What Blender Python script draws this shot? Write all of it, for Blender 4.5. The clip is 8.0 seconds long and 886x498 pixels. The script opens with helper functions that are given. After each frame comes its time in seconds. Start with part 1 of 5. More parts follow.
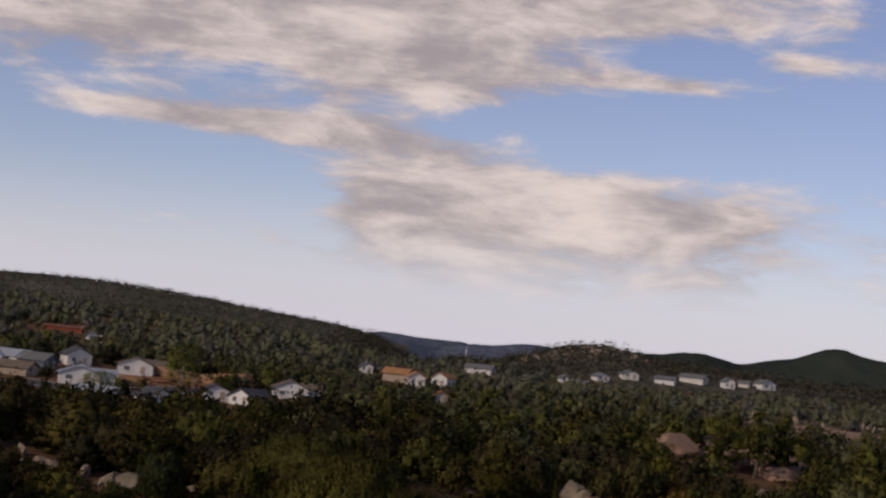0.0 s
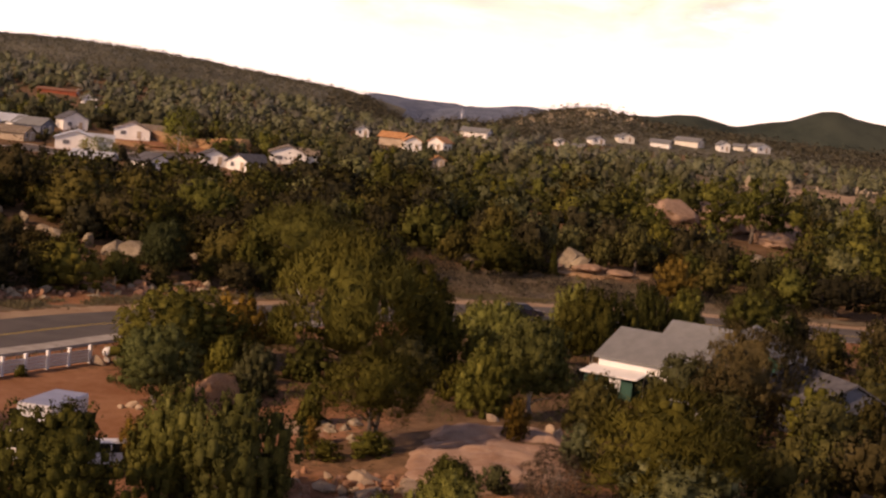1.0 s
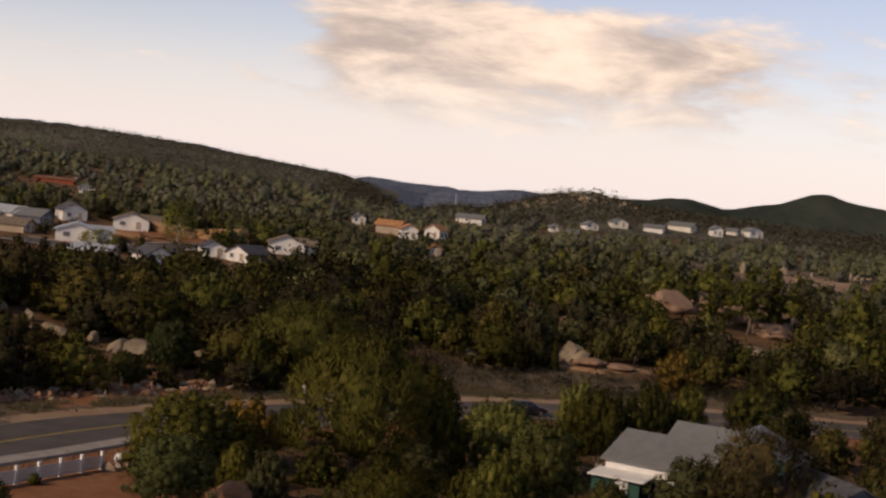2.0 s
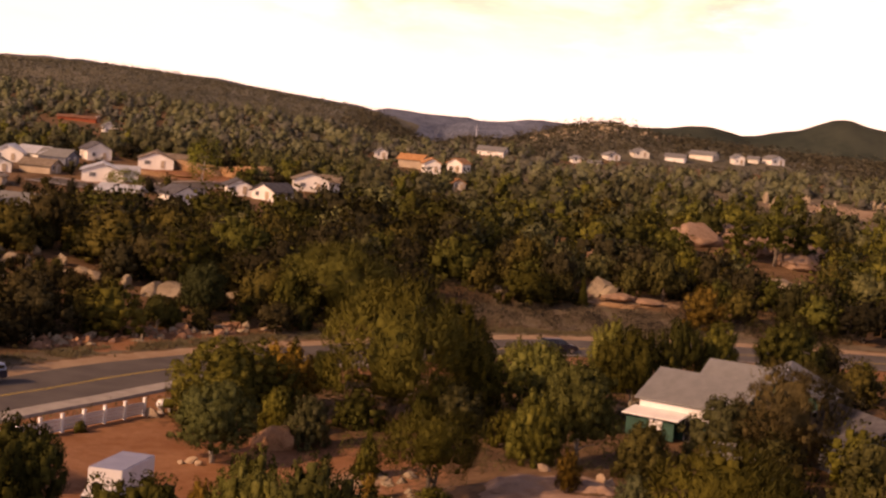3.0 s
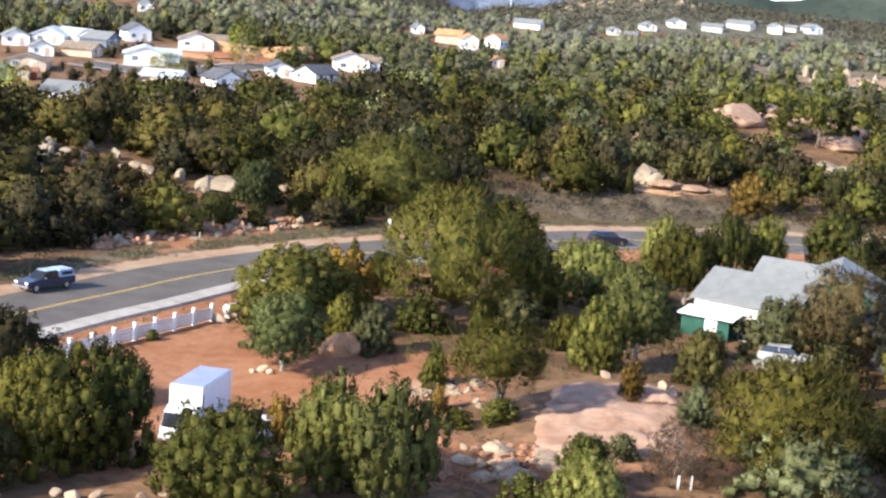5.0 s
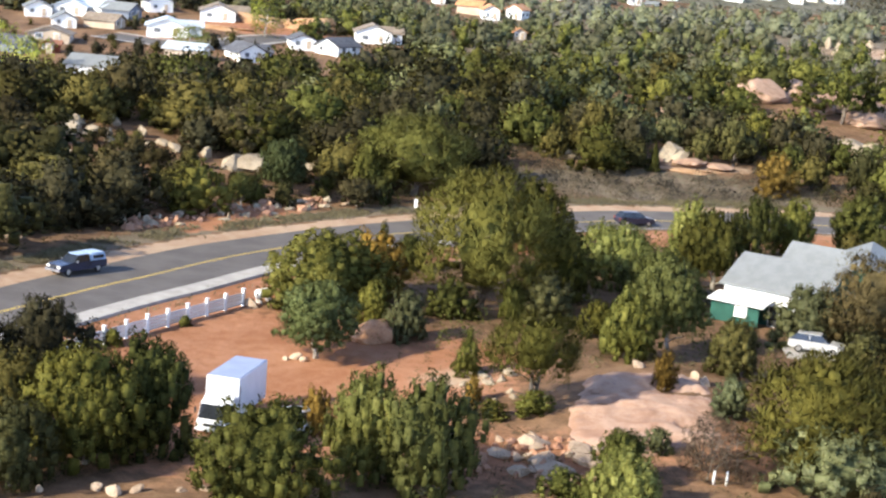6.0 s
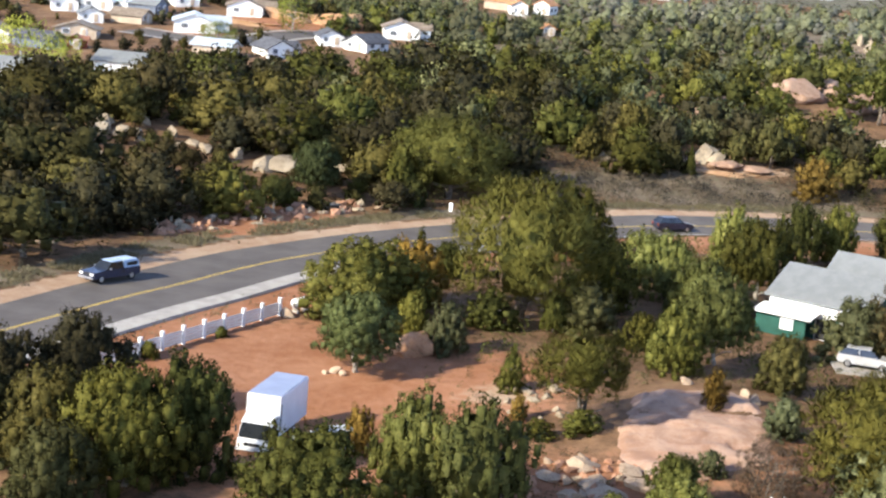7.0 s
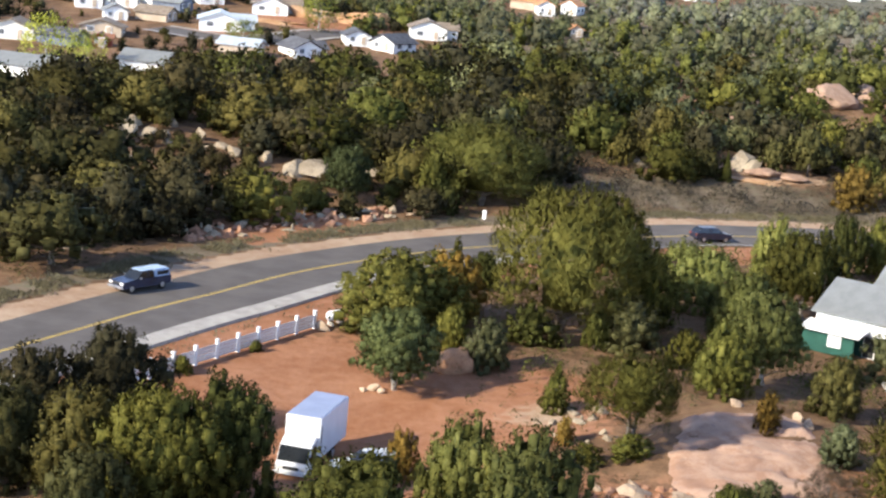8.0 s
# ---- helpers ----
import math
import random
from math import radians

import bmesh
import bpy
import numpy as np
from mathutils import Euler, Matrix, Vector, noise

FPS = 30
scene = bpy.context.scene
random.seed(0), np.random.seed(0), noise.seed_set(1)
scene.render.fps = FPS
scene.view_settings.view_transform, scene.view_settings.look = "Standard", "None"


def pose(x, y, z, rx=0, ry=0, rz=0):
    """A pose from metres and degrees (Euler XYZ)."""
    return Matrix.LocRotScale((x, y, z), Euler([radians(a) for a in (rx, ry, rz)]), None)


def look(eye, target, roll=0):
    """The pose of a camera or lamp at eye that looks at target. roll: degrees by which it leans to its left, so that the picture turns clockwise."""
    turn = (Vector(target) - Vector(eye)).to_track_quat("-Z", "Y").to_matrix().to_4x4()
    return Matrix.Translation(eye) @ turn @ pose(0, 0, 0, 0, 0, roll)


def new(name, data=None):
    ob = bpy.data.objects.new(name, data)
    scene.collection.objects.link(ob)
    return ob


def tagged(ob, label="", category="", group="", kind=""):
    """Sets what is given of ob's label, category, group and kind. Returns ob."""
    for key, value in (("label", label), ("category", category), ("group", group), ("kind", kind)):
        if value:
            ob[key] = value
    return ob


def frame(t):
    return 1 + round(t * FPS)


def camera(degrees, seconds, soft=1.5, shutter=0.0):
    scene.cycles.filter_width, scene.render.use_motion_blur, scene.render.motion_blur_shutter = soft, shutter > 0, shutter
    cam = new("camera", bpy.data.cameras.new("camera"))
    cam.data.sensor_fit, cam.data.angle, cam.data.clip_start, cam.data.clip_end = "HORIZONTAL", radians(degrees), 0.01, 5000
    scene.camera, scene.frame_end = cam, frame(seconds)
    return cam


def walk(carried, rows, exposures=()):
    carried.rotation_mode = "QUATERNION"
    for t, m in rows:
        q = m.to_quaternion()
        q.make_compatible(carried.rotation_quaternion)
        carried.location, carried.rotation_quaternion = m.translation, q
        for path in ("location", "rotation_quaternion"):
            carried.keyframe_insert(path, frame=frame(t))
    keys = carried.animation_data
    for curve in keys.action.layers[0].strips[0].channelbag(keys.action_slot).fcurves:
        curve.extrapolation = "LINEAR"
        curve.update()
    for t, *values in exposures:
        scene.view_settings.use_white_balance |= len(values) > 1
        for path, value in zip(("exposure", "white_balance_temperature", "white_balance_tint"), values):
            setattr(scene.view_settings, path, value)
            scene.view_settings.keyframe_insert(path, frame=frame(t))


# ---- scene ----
# ---- camera and its path ----
PATH = [
    (0, (5.976, 1.554, 21.107), (-0.103, 101.151, 27.702), 5.83),
    (0.3, (5.744, 2.354, 21.246), (0.122, 102.152, 24.178), 6.12),
    (0.5, (5.589, 2.887, 21.339), (0.429, 102.748, 20.300), 5.66),
    (0.7, (5.312, 2.470, 21.667), (0.676, 102.233, 16.569), 5.64),
    (0.8, (5.173, 2.262, 21.831), (0.820, 101.936, 15.032), 6.18),
    (1, (4.896, 1.846, 22.158), (0.768, 101.440, 14.155), 5.89),
    (1.2, (4.511, 1.300, 22.764), (0.478, 101.011, 16.330), 5.91),
    (1.3, (4.319, 1.027, 23.067), (0.283, 100.802, 17.707), 5.78),
    (1.5, (3.935, 0.481, 23.672), (-0.179, 100.330, 20.035), 5.91),
    (1.7, (3.648, 0.328, 23.939), (-0.401, 100.210, 21.261), 5.84),
    (2.8, (2.070, -0.514, 25.409), (-2.490, 99.148, 18.576), 5.10),
    (3, (1.750, -0.834, 25.561), (-2.928, 98.763, 17.910), 4.88),
    (3.5, (0.847, -1.423, 26.500), (-4.018, 97.949, 16.418), 4.63),
    (4, (0.108, -2.042, 27.442), (-4.968, 97.048, 14.983), 4.47),
    (4.5, (-0.373, -2.599, 28.386), (-5.765, 96.194, 13.863), 4.38),
    (4.7, (-0.680, -2.593, 28.744), (-6.165, 96.085, 13.497), 4.38),
    (6, (-2.670, -2.557, 31.072), (-8.988, 95.514, 12.576), 4.57),
    (6.5, (-3.711, -1.376, 31.778), (-10.510, 96.564, 12.766), 4.72),
    (7, (-4.828, 0.360, 31.966), (-12.208, 98.228, 12.797), 4.81),
    (7.5, (-6.013, 2.222, 32.164), (-13.884, 100.021, 12.841), 5.04),
    (8, (-7.172, 3.950, 32.393), (-15.457, 101.683, 12.910), 5.29),
]
EXPOSURES = [
    (0.0, -1.57, 7700, 20), (0.5, -1.72, 8400, 23), (0.7, -1.42, 8800, 24), (1.0, -0.38, 12800, 37), (1.25, -0.87, 6900, 9), (1.5, -1.05, 6650, 7), (1.7, -1.22, 8100, 12),
    (2.8, -0.38, 14000, 41), (3.5, -0.14, 26000, 60), (3.7, 0.1, 11500, 33), (3.9, 0.6, 7200, 14), (4.5, 1.38, 6900, 8), (6.0, 1.37, 7000, 4), (8.0, 1.15, 7000, 5),
]
cam = camera(30.4, 8.0, soft=2.4)
walk(cam, [(t, look(eye, target, roll)) for t, eye, target, roll in PATH], EXPOSURES)

# ---- world and sun ----
SUN_EL, SUN_ROT = radians(29), radians(230)
world = bpy.data.worlds.new("sky")
scene.world = world
world.use_nodes = True


class Nodes:
    """Short hand for building a node tree."""

    def __init__(self, tree):
        self.tree = tree
        tree.nodes.clear()

    def add(self, kind, inputs=None):
        n = self.tree.nodes.new(kind)
        for k, v in (inputs or {}).items():
            self.plug(n.inputs[k], v)
        return n

    def plug(self, socket, v):
        if isinstance(v, bpy.types.NodeSocket):
            self.tree.links.new(v, socket)
        elif isinstance(v, bpy.types.Node):
            self.tree.links.new(v.outputs[0], socket)
        else:
            socket.default_value = v

    def math(self, op, a, b=0.0, c=0.0):
        n = self.add("ShaderNodeMath")
        n.operation = op
        for i, v in enumerate((a, b, c)):
            self.plug(n.inputs[i], v)
        return n.outputs[0]

    def mix(self, f, a, b, blend="MIX"):
        n = self.add("ShaderNodeMix")
        n.data_type, n.blend_type = "RGBA", blend
        self.plug(n.inputs[0], f)
        for i, v in ((6, a), (7, b)):
            self.plug(n.inputs[i], (*v, 1.0) if isinstance(v, tuple) and len(v) == 3 else v)
        return n.outputs[2]

    def ramp(self, f, lo, hi):
        n = self.add("ShaderNodeMapRange", {0: f, 1: lo, 2: hi})
        n.interpolation_type = "SMOOTHSTEP"
        return n.outputs[0]

    def noise(self, vec, scale, detail=4.0, rough=0.55, warp=0.0):
        n = self.add("ShaderNodeTexNoise", {"Scale": scale, "Detail": detail, "Roughness": rough, "Distortion": warp})
        if vec is not None:
            self.plug(n.inputs["Vector"], vec)
        return n.outputs["Fac"]


def build_sky(tree):
    n = Nodes(tree)
    way = n.add("ShaderNodeTexCoord").outputs["Generated"]
    xyz = n.add("ShaderNodeSeparateXYZ", {0: way})
    az = n.math("MULTIPLY", n.math("ARCTAN2", xyz.outputs[0], xyz.outputs[1]), 57.3)
    el = n.math("MULTIPLY", n.math("ARCSINE", xyz.outputs[2]), 57.3)
    vec = n.add("ShaderNodeCombineXYZ", {0: n.math("MULTIPLY", az, 0.09), 1: n.math("MULTIPLY", el, 0.3), 2: 0.7}).outputs[0]
    big = n.noise(vec, 1.0, 6.0, 0.55, 0.25)
    fine = n.noise(vec, 3.1, 7.0, 0.62, 0.35)
    shade = n.noise(vec, 1.9, 5.0, 0.6, 0.4)

    def lobe(a0, e0, wa, we, amount):
        a = n.math("DIVIDE", n.math("SUBTRACT", az, a0), wa)
        e = n.math("DIVIDE", n.math("SUBTRACT", el, e0), we)
        q = n.math("ADD", n.math("MULTIPLY", a, a), n.math("MULTIPLY", e, e))
        return n.math("MULTIPLY", n.math("EXPONENT", n.math("MULTIPLY", q, -1.0)), amount)

    d = n.math("ADD", n.math("MULTIPLY", big, 0.75), n.math("MULTIPLY", fine, 0.68))
    for spec in ((-12.0, 11.2, 10.0, 2.0, 0.5), (1.0, 12.9, 9.0, 1.3, 0.45), (-3.5, 9.9, 4.5, 1.3, 0.35), (-10.0, 7.4, 8.0, 0.5, 0.34), (-11.0, 9.0, 2.2, 0.5, -0.25),
                 (1.0, 5.7, 7.5, 1.3, 0.45), (-5.0, 4.8, 3.0, 1.8, 0.25), (3.8, 10.2, 2.4, 0.35, 0.34), (8.2, 11.2, 1.8, 0.35, 0.32), (-13.0, 5.4, 5.0, 1.1, -0.35),
                 (6.0, 8.6, 6.0, 0.9, -0.35), (4.5, 11.2, 3.5, 0.5, -0.2), (-1.0, 3.2, 12.0, 1.0, 0.12)):
        d = n.math("ADD", d, lobe(*spec))
    cover = n.ramp(d, 0.76, 1.02)
    cover = n.math("MULTIPLY", cover, n.ramp(el, 0.6, 5.0))
    sky = n.add("ShaderNodeTexSky")
    sky.sky_type, sky.sun_disc, sky.sun_elevation, sky.sun_rotation = "NISHITA", False, SUN_EL, SUN_ROT
    sky.altitude, sky.air_density, sky.dust_density = 1600.0, 1.0, 1.2
    lit = n.mix(n.ramp(n.math("ADD", n.math("MULTIPLY", shade, 0.6), n.math("MULTIPLY", fine, 0.5)), 0.42, 0.72), (3.5, 3.45, 3.9), (7.3, 7.15, 7.3))
    haze = n.mix(n.ramp(el, 6.5, 0.2), sky.outputs[0], (6.2, 6.8, 7.1))
    haze = n.mix(0.85, sky.outputs[0], haze)
    haze = n.mix(1.0, haze, (0.93, 0.95, 1.16), "MULTIPLY")
    col = n.mix(n.math("MULTIPLY", cover, 0.94), haze, lit)
    col = n.mix(1.0, col, n.mix(n.ramp(el, 14.0, 34.0), (2.4, 2.4, 2.4), (1.0, 1.0, 1.0)), "MULTIPLY")
    back = n.add("ShaderNodeBackground", {0: col, 1: 0.115})
    out = n.add("ShaderNodeOutputWorld", {0: back})


build_sky(world.node_tree)
sun = new("sun", bpy.data.lights.new("sun", "SUN"))
sun.data.energy, sun.data.angle, sun.data.color = 4.2, radians(2.0), (1.0, 0.93, 0.82)
to_sun = Vector((math.sin(SUN_ROT) * math.cos(SUN_EL), math.cos(SUN_ROT) * math.cos(SUN_EL), math.sin(SUN_EL)))
sun.matrix_world = look(to_sun * 200, (0, 0, 0))


# ---- materials ----
def material(name, rough=0.8, metal=0.0, spec=0.3):
    m = bpy.data.materials.new(name)
    m.use_nodes = True
    n = Nodes(m.node_tree)
    p = n.add("ShaderNodeBsdfPrincipled", {"Roughness": rough, "Metallic": metal, "Specular IOR Level": spec})
    n.add("ShaderNodeOutputMaterial", {0: p})
    return m, n, p


def bumped(n, p, height, strength, distance):
    b = n.add("ShaderNodeBump", {"Strength": strength, "Distance": distance, "Height": height})
    n.plug(p.inputs["Normal"], b)


def mat_plain(name, dark, light, scale=3.0, rough=0.7, metal=0.0, spec=0.3, bump=0.15, grain=14.0):
    m, n, p = material(name, rough, metal, spec)
    co = n.add("ShaderNodeTexCoord").outputs["Object"]
    a, b = n.noise(co, scale, 5.0), n.noise(co, scale * grain, 3.0)
    f = n.math("ADD", n.math("MULTIPLY", a, 0.7), n.math("MULTIPLY", b, 0.3))
    n.plug(p.inputs["Base Color"], n.mix(n.ramp(f, 0.35, 0.65), dark, light))
    if bump:
        bumped(n, p, b, bump, 0.02)
    return m


def mat_leaves(name, dark, mid, light, patch=0.35):
    """Leaves: varied leaf by leaf, clump by clump and tree by tree."""
    m, n, p = material(name, 0.85, 0.0, 0.05)
    geo = n.add("ShaderNodeNewGeometry")
    rnd = n.add("ShaderNodeObjectInfo").outputs["Random"]
    leaf = geo.outputs["Random Per Island"]
    clump = n.noise(geo.outputs["Position"], patch * 4.2, 2.0)
    wide = n.noise(geo.outputs["Position"], patch * 0.35, 2.0)
    f = n.math("ADD", n.math("MULTIPLY", leaf, 0.22), n.math("MULTIPLY", clump, 0.78))
    col = n.mix(n.ramp(f, 0.22, 0.56), dark, mid)
    col = n.mix(n.math("MULTIPLY", n.ramp(f, 0.46, 0.80), 0.85), col, light)
    tint = n.math("ADD", n.math("MULTIPLY", rnd, 0.5), n.math("MULTIPLY", wide, 0.5))
    warm = n.mix(n.ramp(tint, 0.2, 0.8), (0.96, 0.98, 1.03), (1.12, 0.98, 0.82))
    col = n.mix(1.0, col, warm, "MULTIPLY")
    own = n.math("ADD", n.math("MULTIPLY", n.math("FRACT", n.math("MULTIPLY", rnd, 7.3)), 0.5), n.math("MULTIPLY", n.noise(geo.outputs["Position"], patch * 0.55, 2.0), 0.5))
    val = n.ramp(own, 0.25, 0.75)
    col = n.mix(1.0, col, n.mix(val, (0.5, 0.5, 0.52), (1.22, 1.22, 1.2)), "MULTIPLY")
    n.plug(p.inputs["Base Color"], col)
    t = n.add("ShaderNodeBsdfTranslucent", {0: col})
    s = n.add("ShaderNodeMixShader", {0: 0.14, 1: p, 2: t})
    out = [x for x in n.tree.nodes if x.bl_idname == "ShaderNodeOutputMaterial"][0]
    n.plug(out.inputs[0], s)
    return m


LEAF = mat_leaves("juniper_leaves", (0.014, 0.015, 0.004), (0.076, 0.080, 0.020), (0.160, 0.160, 0.046))
LEAF_PALE = mat_leaves("pale_juniper_leaves", (0.022, 0.024, 0.007), (0.120, 0.128, 0.036), (0.235, 0.236, 0.080))
LEAF_OLIVE = mat_leaves("oak_leaves", (0.040, 0.040, 0.011), (0.082, 0.082, 0.022), (0.130, 0.128, 0.038))
LEAF_OAK = mat_leaves("fresh_oak_leaves", (0.060, 0.063, 0.016), (0.120, 0.124, 0.032), (0.190, 0.190, 0.056))
LEAF_GREEN = mat_leaves("round_juniper_leaves", (0.024, 0.029, 0.010), (0.088, 0.103, 0.037), (0.165, 0.186, 0.076))
LEAF_DRY = mat_leaves("dry_oak_leaves", (0.050, 0.043, 0.022), (0.112, 0.096, 0.048), (0.175, 0.152, 0.084))
LEAF_DOME = mat_leaves("olive_juniper_leaves", (0.022, 0.023, 0.006), (0.088, 0.088, 0.022), (0.170, 0.165, 0.050))
LEAF_SCRUB = mat_leaves("grey_brown_scrub", (0.085, 0.074, 0.050), (0.190, 0.168, 0.118), (0.29, 0.265, 0.195))
LEAF_BRUSH = mat_leaves("bare_brush", (0.030, 0.026, 0.020), (0.078, 0.070, 0.052), (0.14, 0.125, 0.092))
LEAF_GREY = mat_leaves("sage_leaves", (0.028, 0.032, 0.014), (0.112, 0.122, 0.056), (0.215, 0.222, 0.118))
LEAF_RUST = mat_leaves("rust_leaves", (0.075, 0.048, 0.012), (0.168, 0.112, 0.029), (0.25, 0.17, 0.048))
LEAF_LIME = mat_leaves("spring_leaves", (0.17, 0.19, 0.03), (0.28, 0.31, 0.06), (0.38, 0.40, 0.11))
LEAF_WOOD = mat_leaves("woodland_leaves", (0.012, 0.012, 0.004), (0.060, 0.057, 0.020), (0.124, 0.113, 0.042))
LEAF_DUSK = mat_leaves("dusky_leaves", (0.008, 0.008, 0.004), (0.040, 0.036, 0.018), (0.086, 0.076, 0.042))
# far leaves are paled and greyed in colour to stand in for haze
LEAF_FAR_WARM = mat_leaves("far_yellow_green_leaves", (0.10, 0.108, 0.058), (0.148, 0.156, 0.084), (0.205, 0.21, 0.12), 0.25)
LEAF_FAR_GREY = mat_leaves("haze_grey_leaves", (0.09, 0.092, 0.072), (0.138, 0.138, 0.108), (0.19, 0.187, 0.15), 0.25)
LEAF_FAR = mat_leaves("hazy_woodland_leaves", (0.09, 0.097, 0.058), (0.138, 0.146, 0.085), (0.195, 0.20, 0.122), 0.25)
LEAF_RIDGE = mat_leaves("hazy_ridge_leaves", (0.085, 0.088, 0.064), (0.135, 0.138, 0.102), (0.19, 0.187, 0.145), 0.12)
GRASS = mat_leaves("dry_grass", (0.15, 0.135, 0.08), (0.26, 0.235, 0.145), (0.36, 0.33, 0.22), 0.8)
BARK = mat_plain("bark", (0.07, 0.05, 0.038), (0.20, 0.165, 0.13), 4.0, 0.9, bump=0.5)
BARK_PALE = mat_plain("pale_bark", (0.20, 0.17, 0.14), (0.42, 0.38, 0.33), 4.0, 0.9, bump=0.4)
ASPHALT = mat_plain("asphalt", (0.078, 0.067, 0.061), (0.112, 0.097, 0.088), 0.35, 0.85, bump=0.1, grain=60.0)
CONCRETE = mat_plain("concrete", (0.27, 0.245, 0.22), (0.37, 0.34, 0.305), 0.8, 0.85, grain=30.0)
YELLOW = mat_plain("yellow_paint", (0.50, 0.33, 0.06), (0.66, 0.46, 0.10), 1.2, 0.7)
WHITE_LINE = mat_plain("white_line_paint", (0.48, 0.46, 0.42), (0.66, 0.64, 0.60), 1.2, 0.7)
WHITE = mat_plain("white_paint", (0.72, 0.72, 0.71), (0.80, 0.80, 0.79), 0.9, 0.5, bump=0.04)
VINYL = mat_plain("white_vinyl", (0.70, 0.70, 0.69), (0.80, 0.80, 0.79), 2.0, 0.45, bump=0.03)
RAIL = mat_plain("grey_vinyl_rail", (0.52, 0.51, 0.50), (0.64, 0.63, 0.62), 2.0, 0.5, bump=0.03)
CREAM = mat_plain("cream_stucco", (0.62, 0.58, 0.50), (0.74, 0.70, 0.62), 0.6, 0.9)
STUCCO = mat_plain("white_stucco", (0.70, 0.68, 0.64), (0.80, 0.78, 0.74), 0.6, 0.9)
TAN = mat_plain("tan_stucco", (0.36, 0.28, 0.21), (0.46, 0.37, 0.28), 0.6, 0.9)
SLATE = mat_plain("blue_grey_siding", (0.10, 0.115, 0.15), (0.16, 0.18, 0.22), 0.8, 0.8)
GREEN_WALL = mat_plain("dark_green_siding", (0.010, 0.055, 0.042), (0.018, 0.085, 0.065), 0.8, 0.7)
ROOF_GREY = mat_plain("grey_shingle", (0.15, 0.157, 0.16), (0.182, 0.19, 0.193), 1.0, 0.9, bump=0.3, grain=9.0)
ROOF_DARK = mat_plain("dark_shingle", (0.055, 0.055, 0.065), (0.105, 0.105, 0.115), 1.0, 0.9, bump=0.3, grain=9.0)
ROOF_BROWN = mat_plain("brown_shingle", (0.15, 0.115, 0.085), (0.24, 0.19, 0.145), 1.0, 0.9, bump=0.3, grain=9.0)
ROOF_PALE = mat_plain("pale_metal_roof", (0.38, 0.42, 0.46), (0.50, 0.54, 0.58), 0.7, 0.45, metal=0.2)
ROOF_TILE = mat_plain("clay_tile", (0.36, 0.16, 0.07), (0.50, 0.25, 0.12), 1.0, 0.85, bump=0.3)
ROOF_RUST = mat_plain("rust_red_roof", (0.16, 0.07, 0.045), (0.24, 0.11, 0.07), 1.0, 0.85, bump=0.2)
BLIND = mat_plain("curtained_window", (0.10, 0.105, 0.115), (0.17, 0.175, 0.185), 1.0, 0.25, spec=0.5, bump=0)
GLASS = mat_plain("dark_window_glass", (0.012, 0.014, 0.017), (0.02, 0.023, 0.028), 1.0, 0.08, spec=0.6, bump=0)
TYRE = mat_plain("tyre_rubber", (0.012, 0.012, 0.012), (0.022, 0.022, 0.022), 3.0, 0.85)
STEEL = mat_plain("bright_metal", (0.45, 0.45, 0.46), (0.62, 0.62, 0.63), 3.0, 0.3, metal=0.9, bump=0.03)
NAVY = mat_plain("navy_car_paint", (0.010, 0.014, 0.035), (0.016, 0.022, 0.05), 1.0, 0.25, spec=0.6, bump=0)
BLACK_BLUE = mat_plain("blue_black_car_paint", (0.012, 0.014, 0.028), (0.018, 0.02, 0.04), 1.0, 0.3, spec=0.6, bump=0)
TOPPER = mat_plain("pale_blue_fibreglass", (0.26, 0.34, 0.46), (0.34, 0.43, 0.56), 1.0, 0.35, bump=0)
TRUCK_WHITE = mat_plain("truck_white_paint", (0.60, 0.61, 0.64), (0.68, 0.69, 0.72), 0.7, 0.35, spec=0.5, bump=0.02)
SILVER = mat_plain("silver_car_paint", (0.34, 0.34, 0.35), (0.42, 0.42, 0.43), 1.0, 0.35, spec=0.5, bump=0)
PLASTIC = mat_plain("black_plastic", (0.015, 0.015, 0.016), (0.03, 0.03, 0.032), 3.0, 0.6)
AMBER = mat_plain("lamp_lens", (0.6, 0.55, 0.48), (0.75, 0.72, 0.66), 4.0, 0.2)
RED_WOOD = mat_plain("red_painted_wood", (0.22, 0.05, 0.025), (0.32, 0.08, 0.04), 1.5, 0.8)


def mat_rock(name, dark, light, stain, fine=1.0, bump=0.6):
    m, n, p = material(name, 0.92, 0.0, 0.2)
    pos = n.add("ShaderNodeNewGeometry").outputs["Position"]
    a, b, c = n.noise(pos, 0.5, 5.0, 0.6, 0.6), n.noise(pos, 6.0, 4.0), n.noise(pos, 1.3, 5.0, 0.65, 1.2)
    f = n.math("ADD", n.math("MULTIPLY", a, 1 - 0.4 * fine), n.math("MULTIPLY", b, 0.4 * fine))
    col = n.mix(n.ramp(f, 0.36, 0.62), dark, light)
    col = n.mix(n.math("MULTIPLY", n.ramp(c, 0.55, 0.7), 0.7), col, stain)
    n.plug(p.inputs["Base Color"], col)
    bumped(n, p, f, bump, 0.12)
    return m


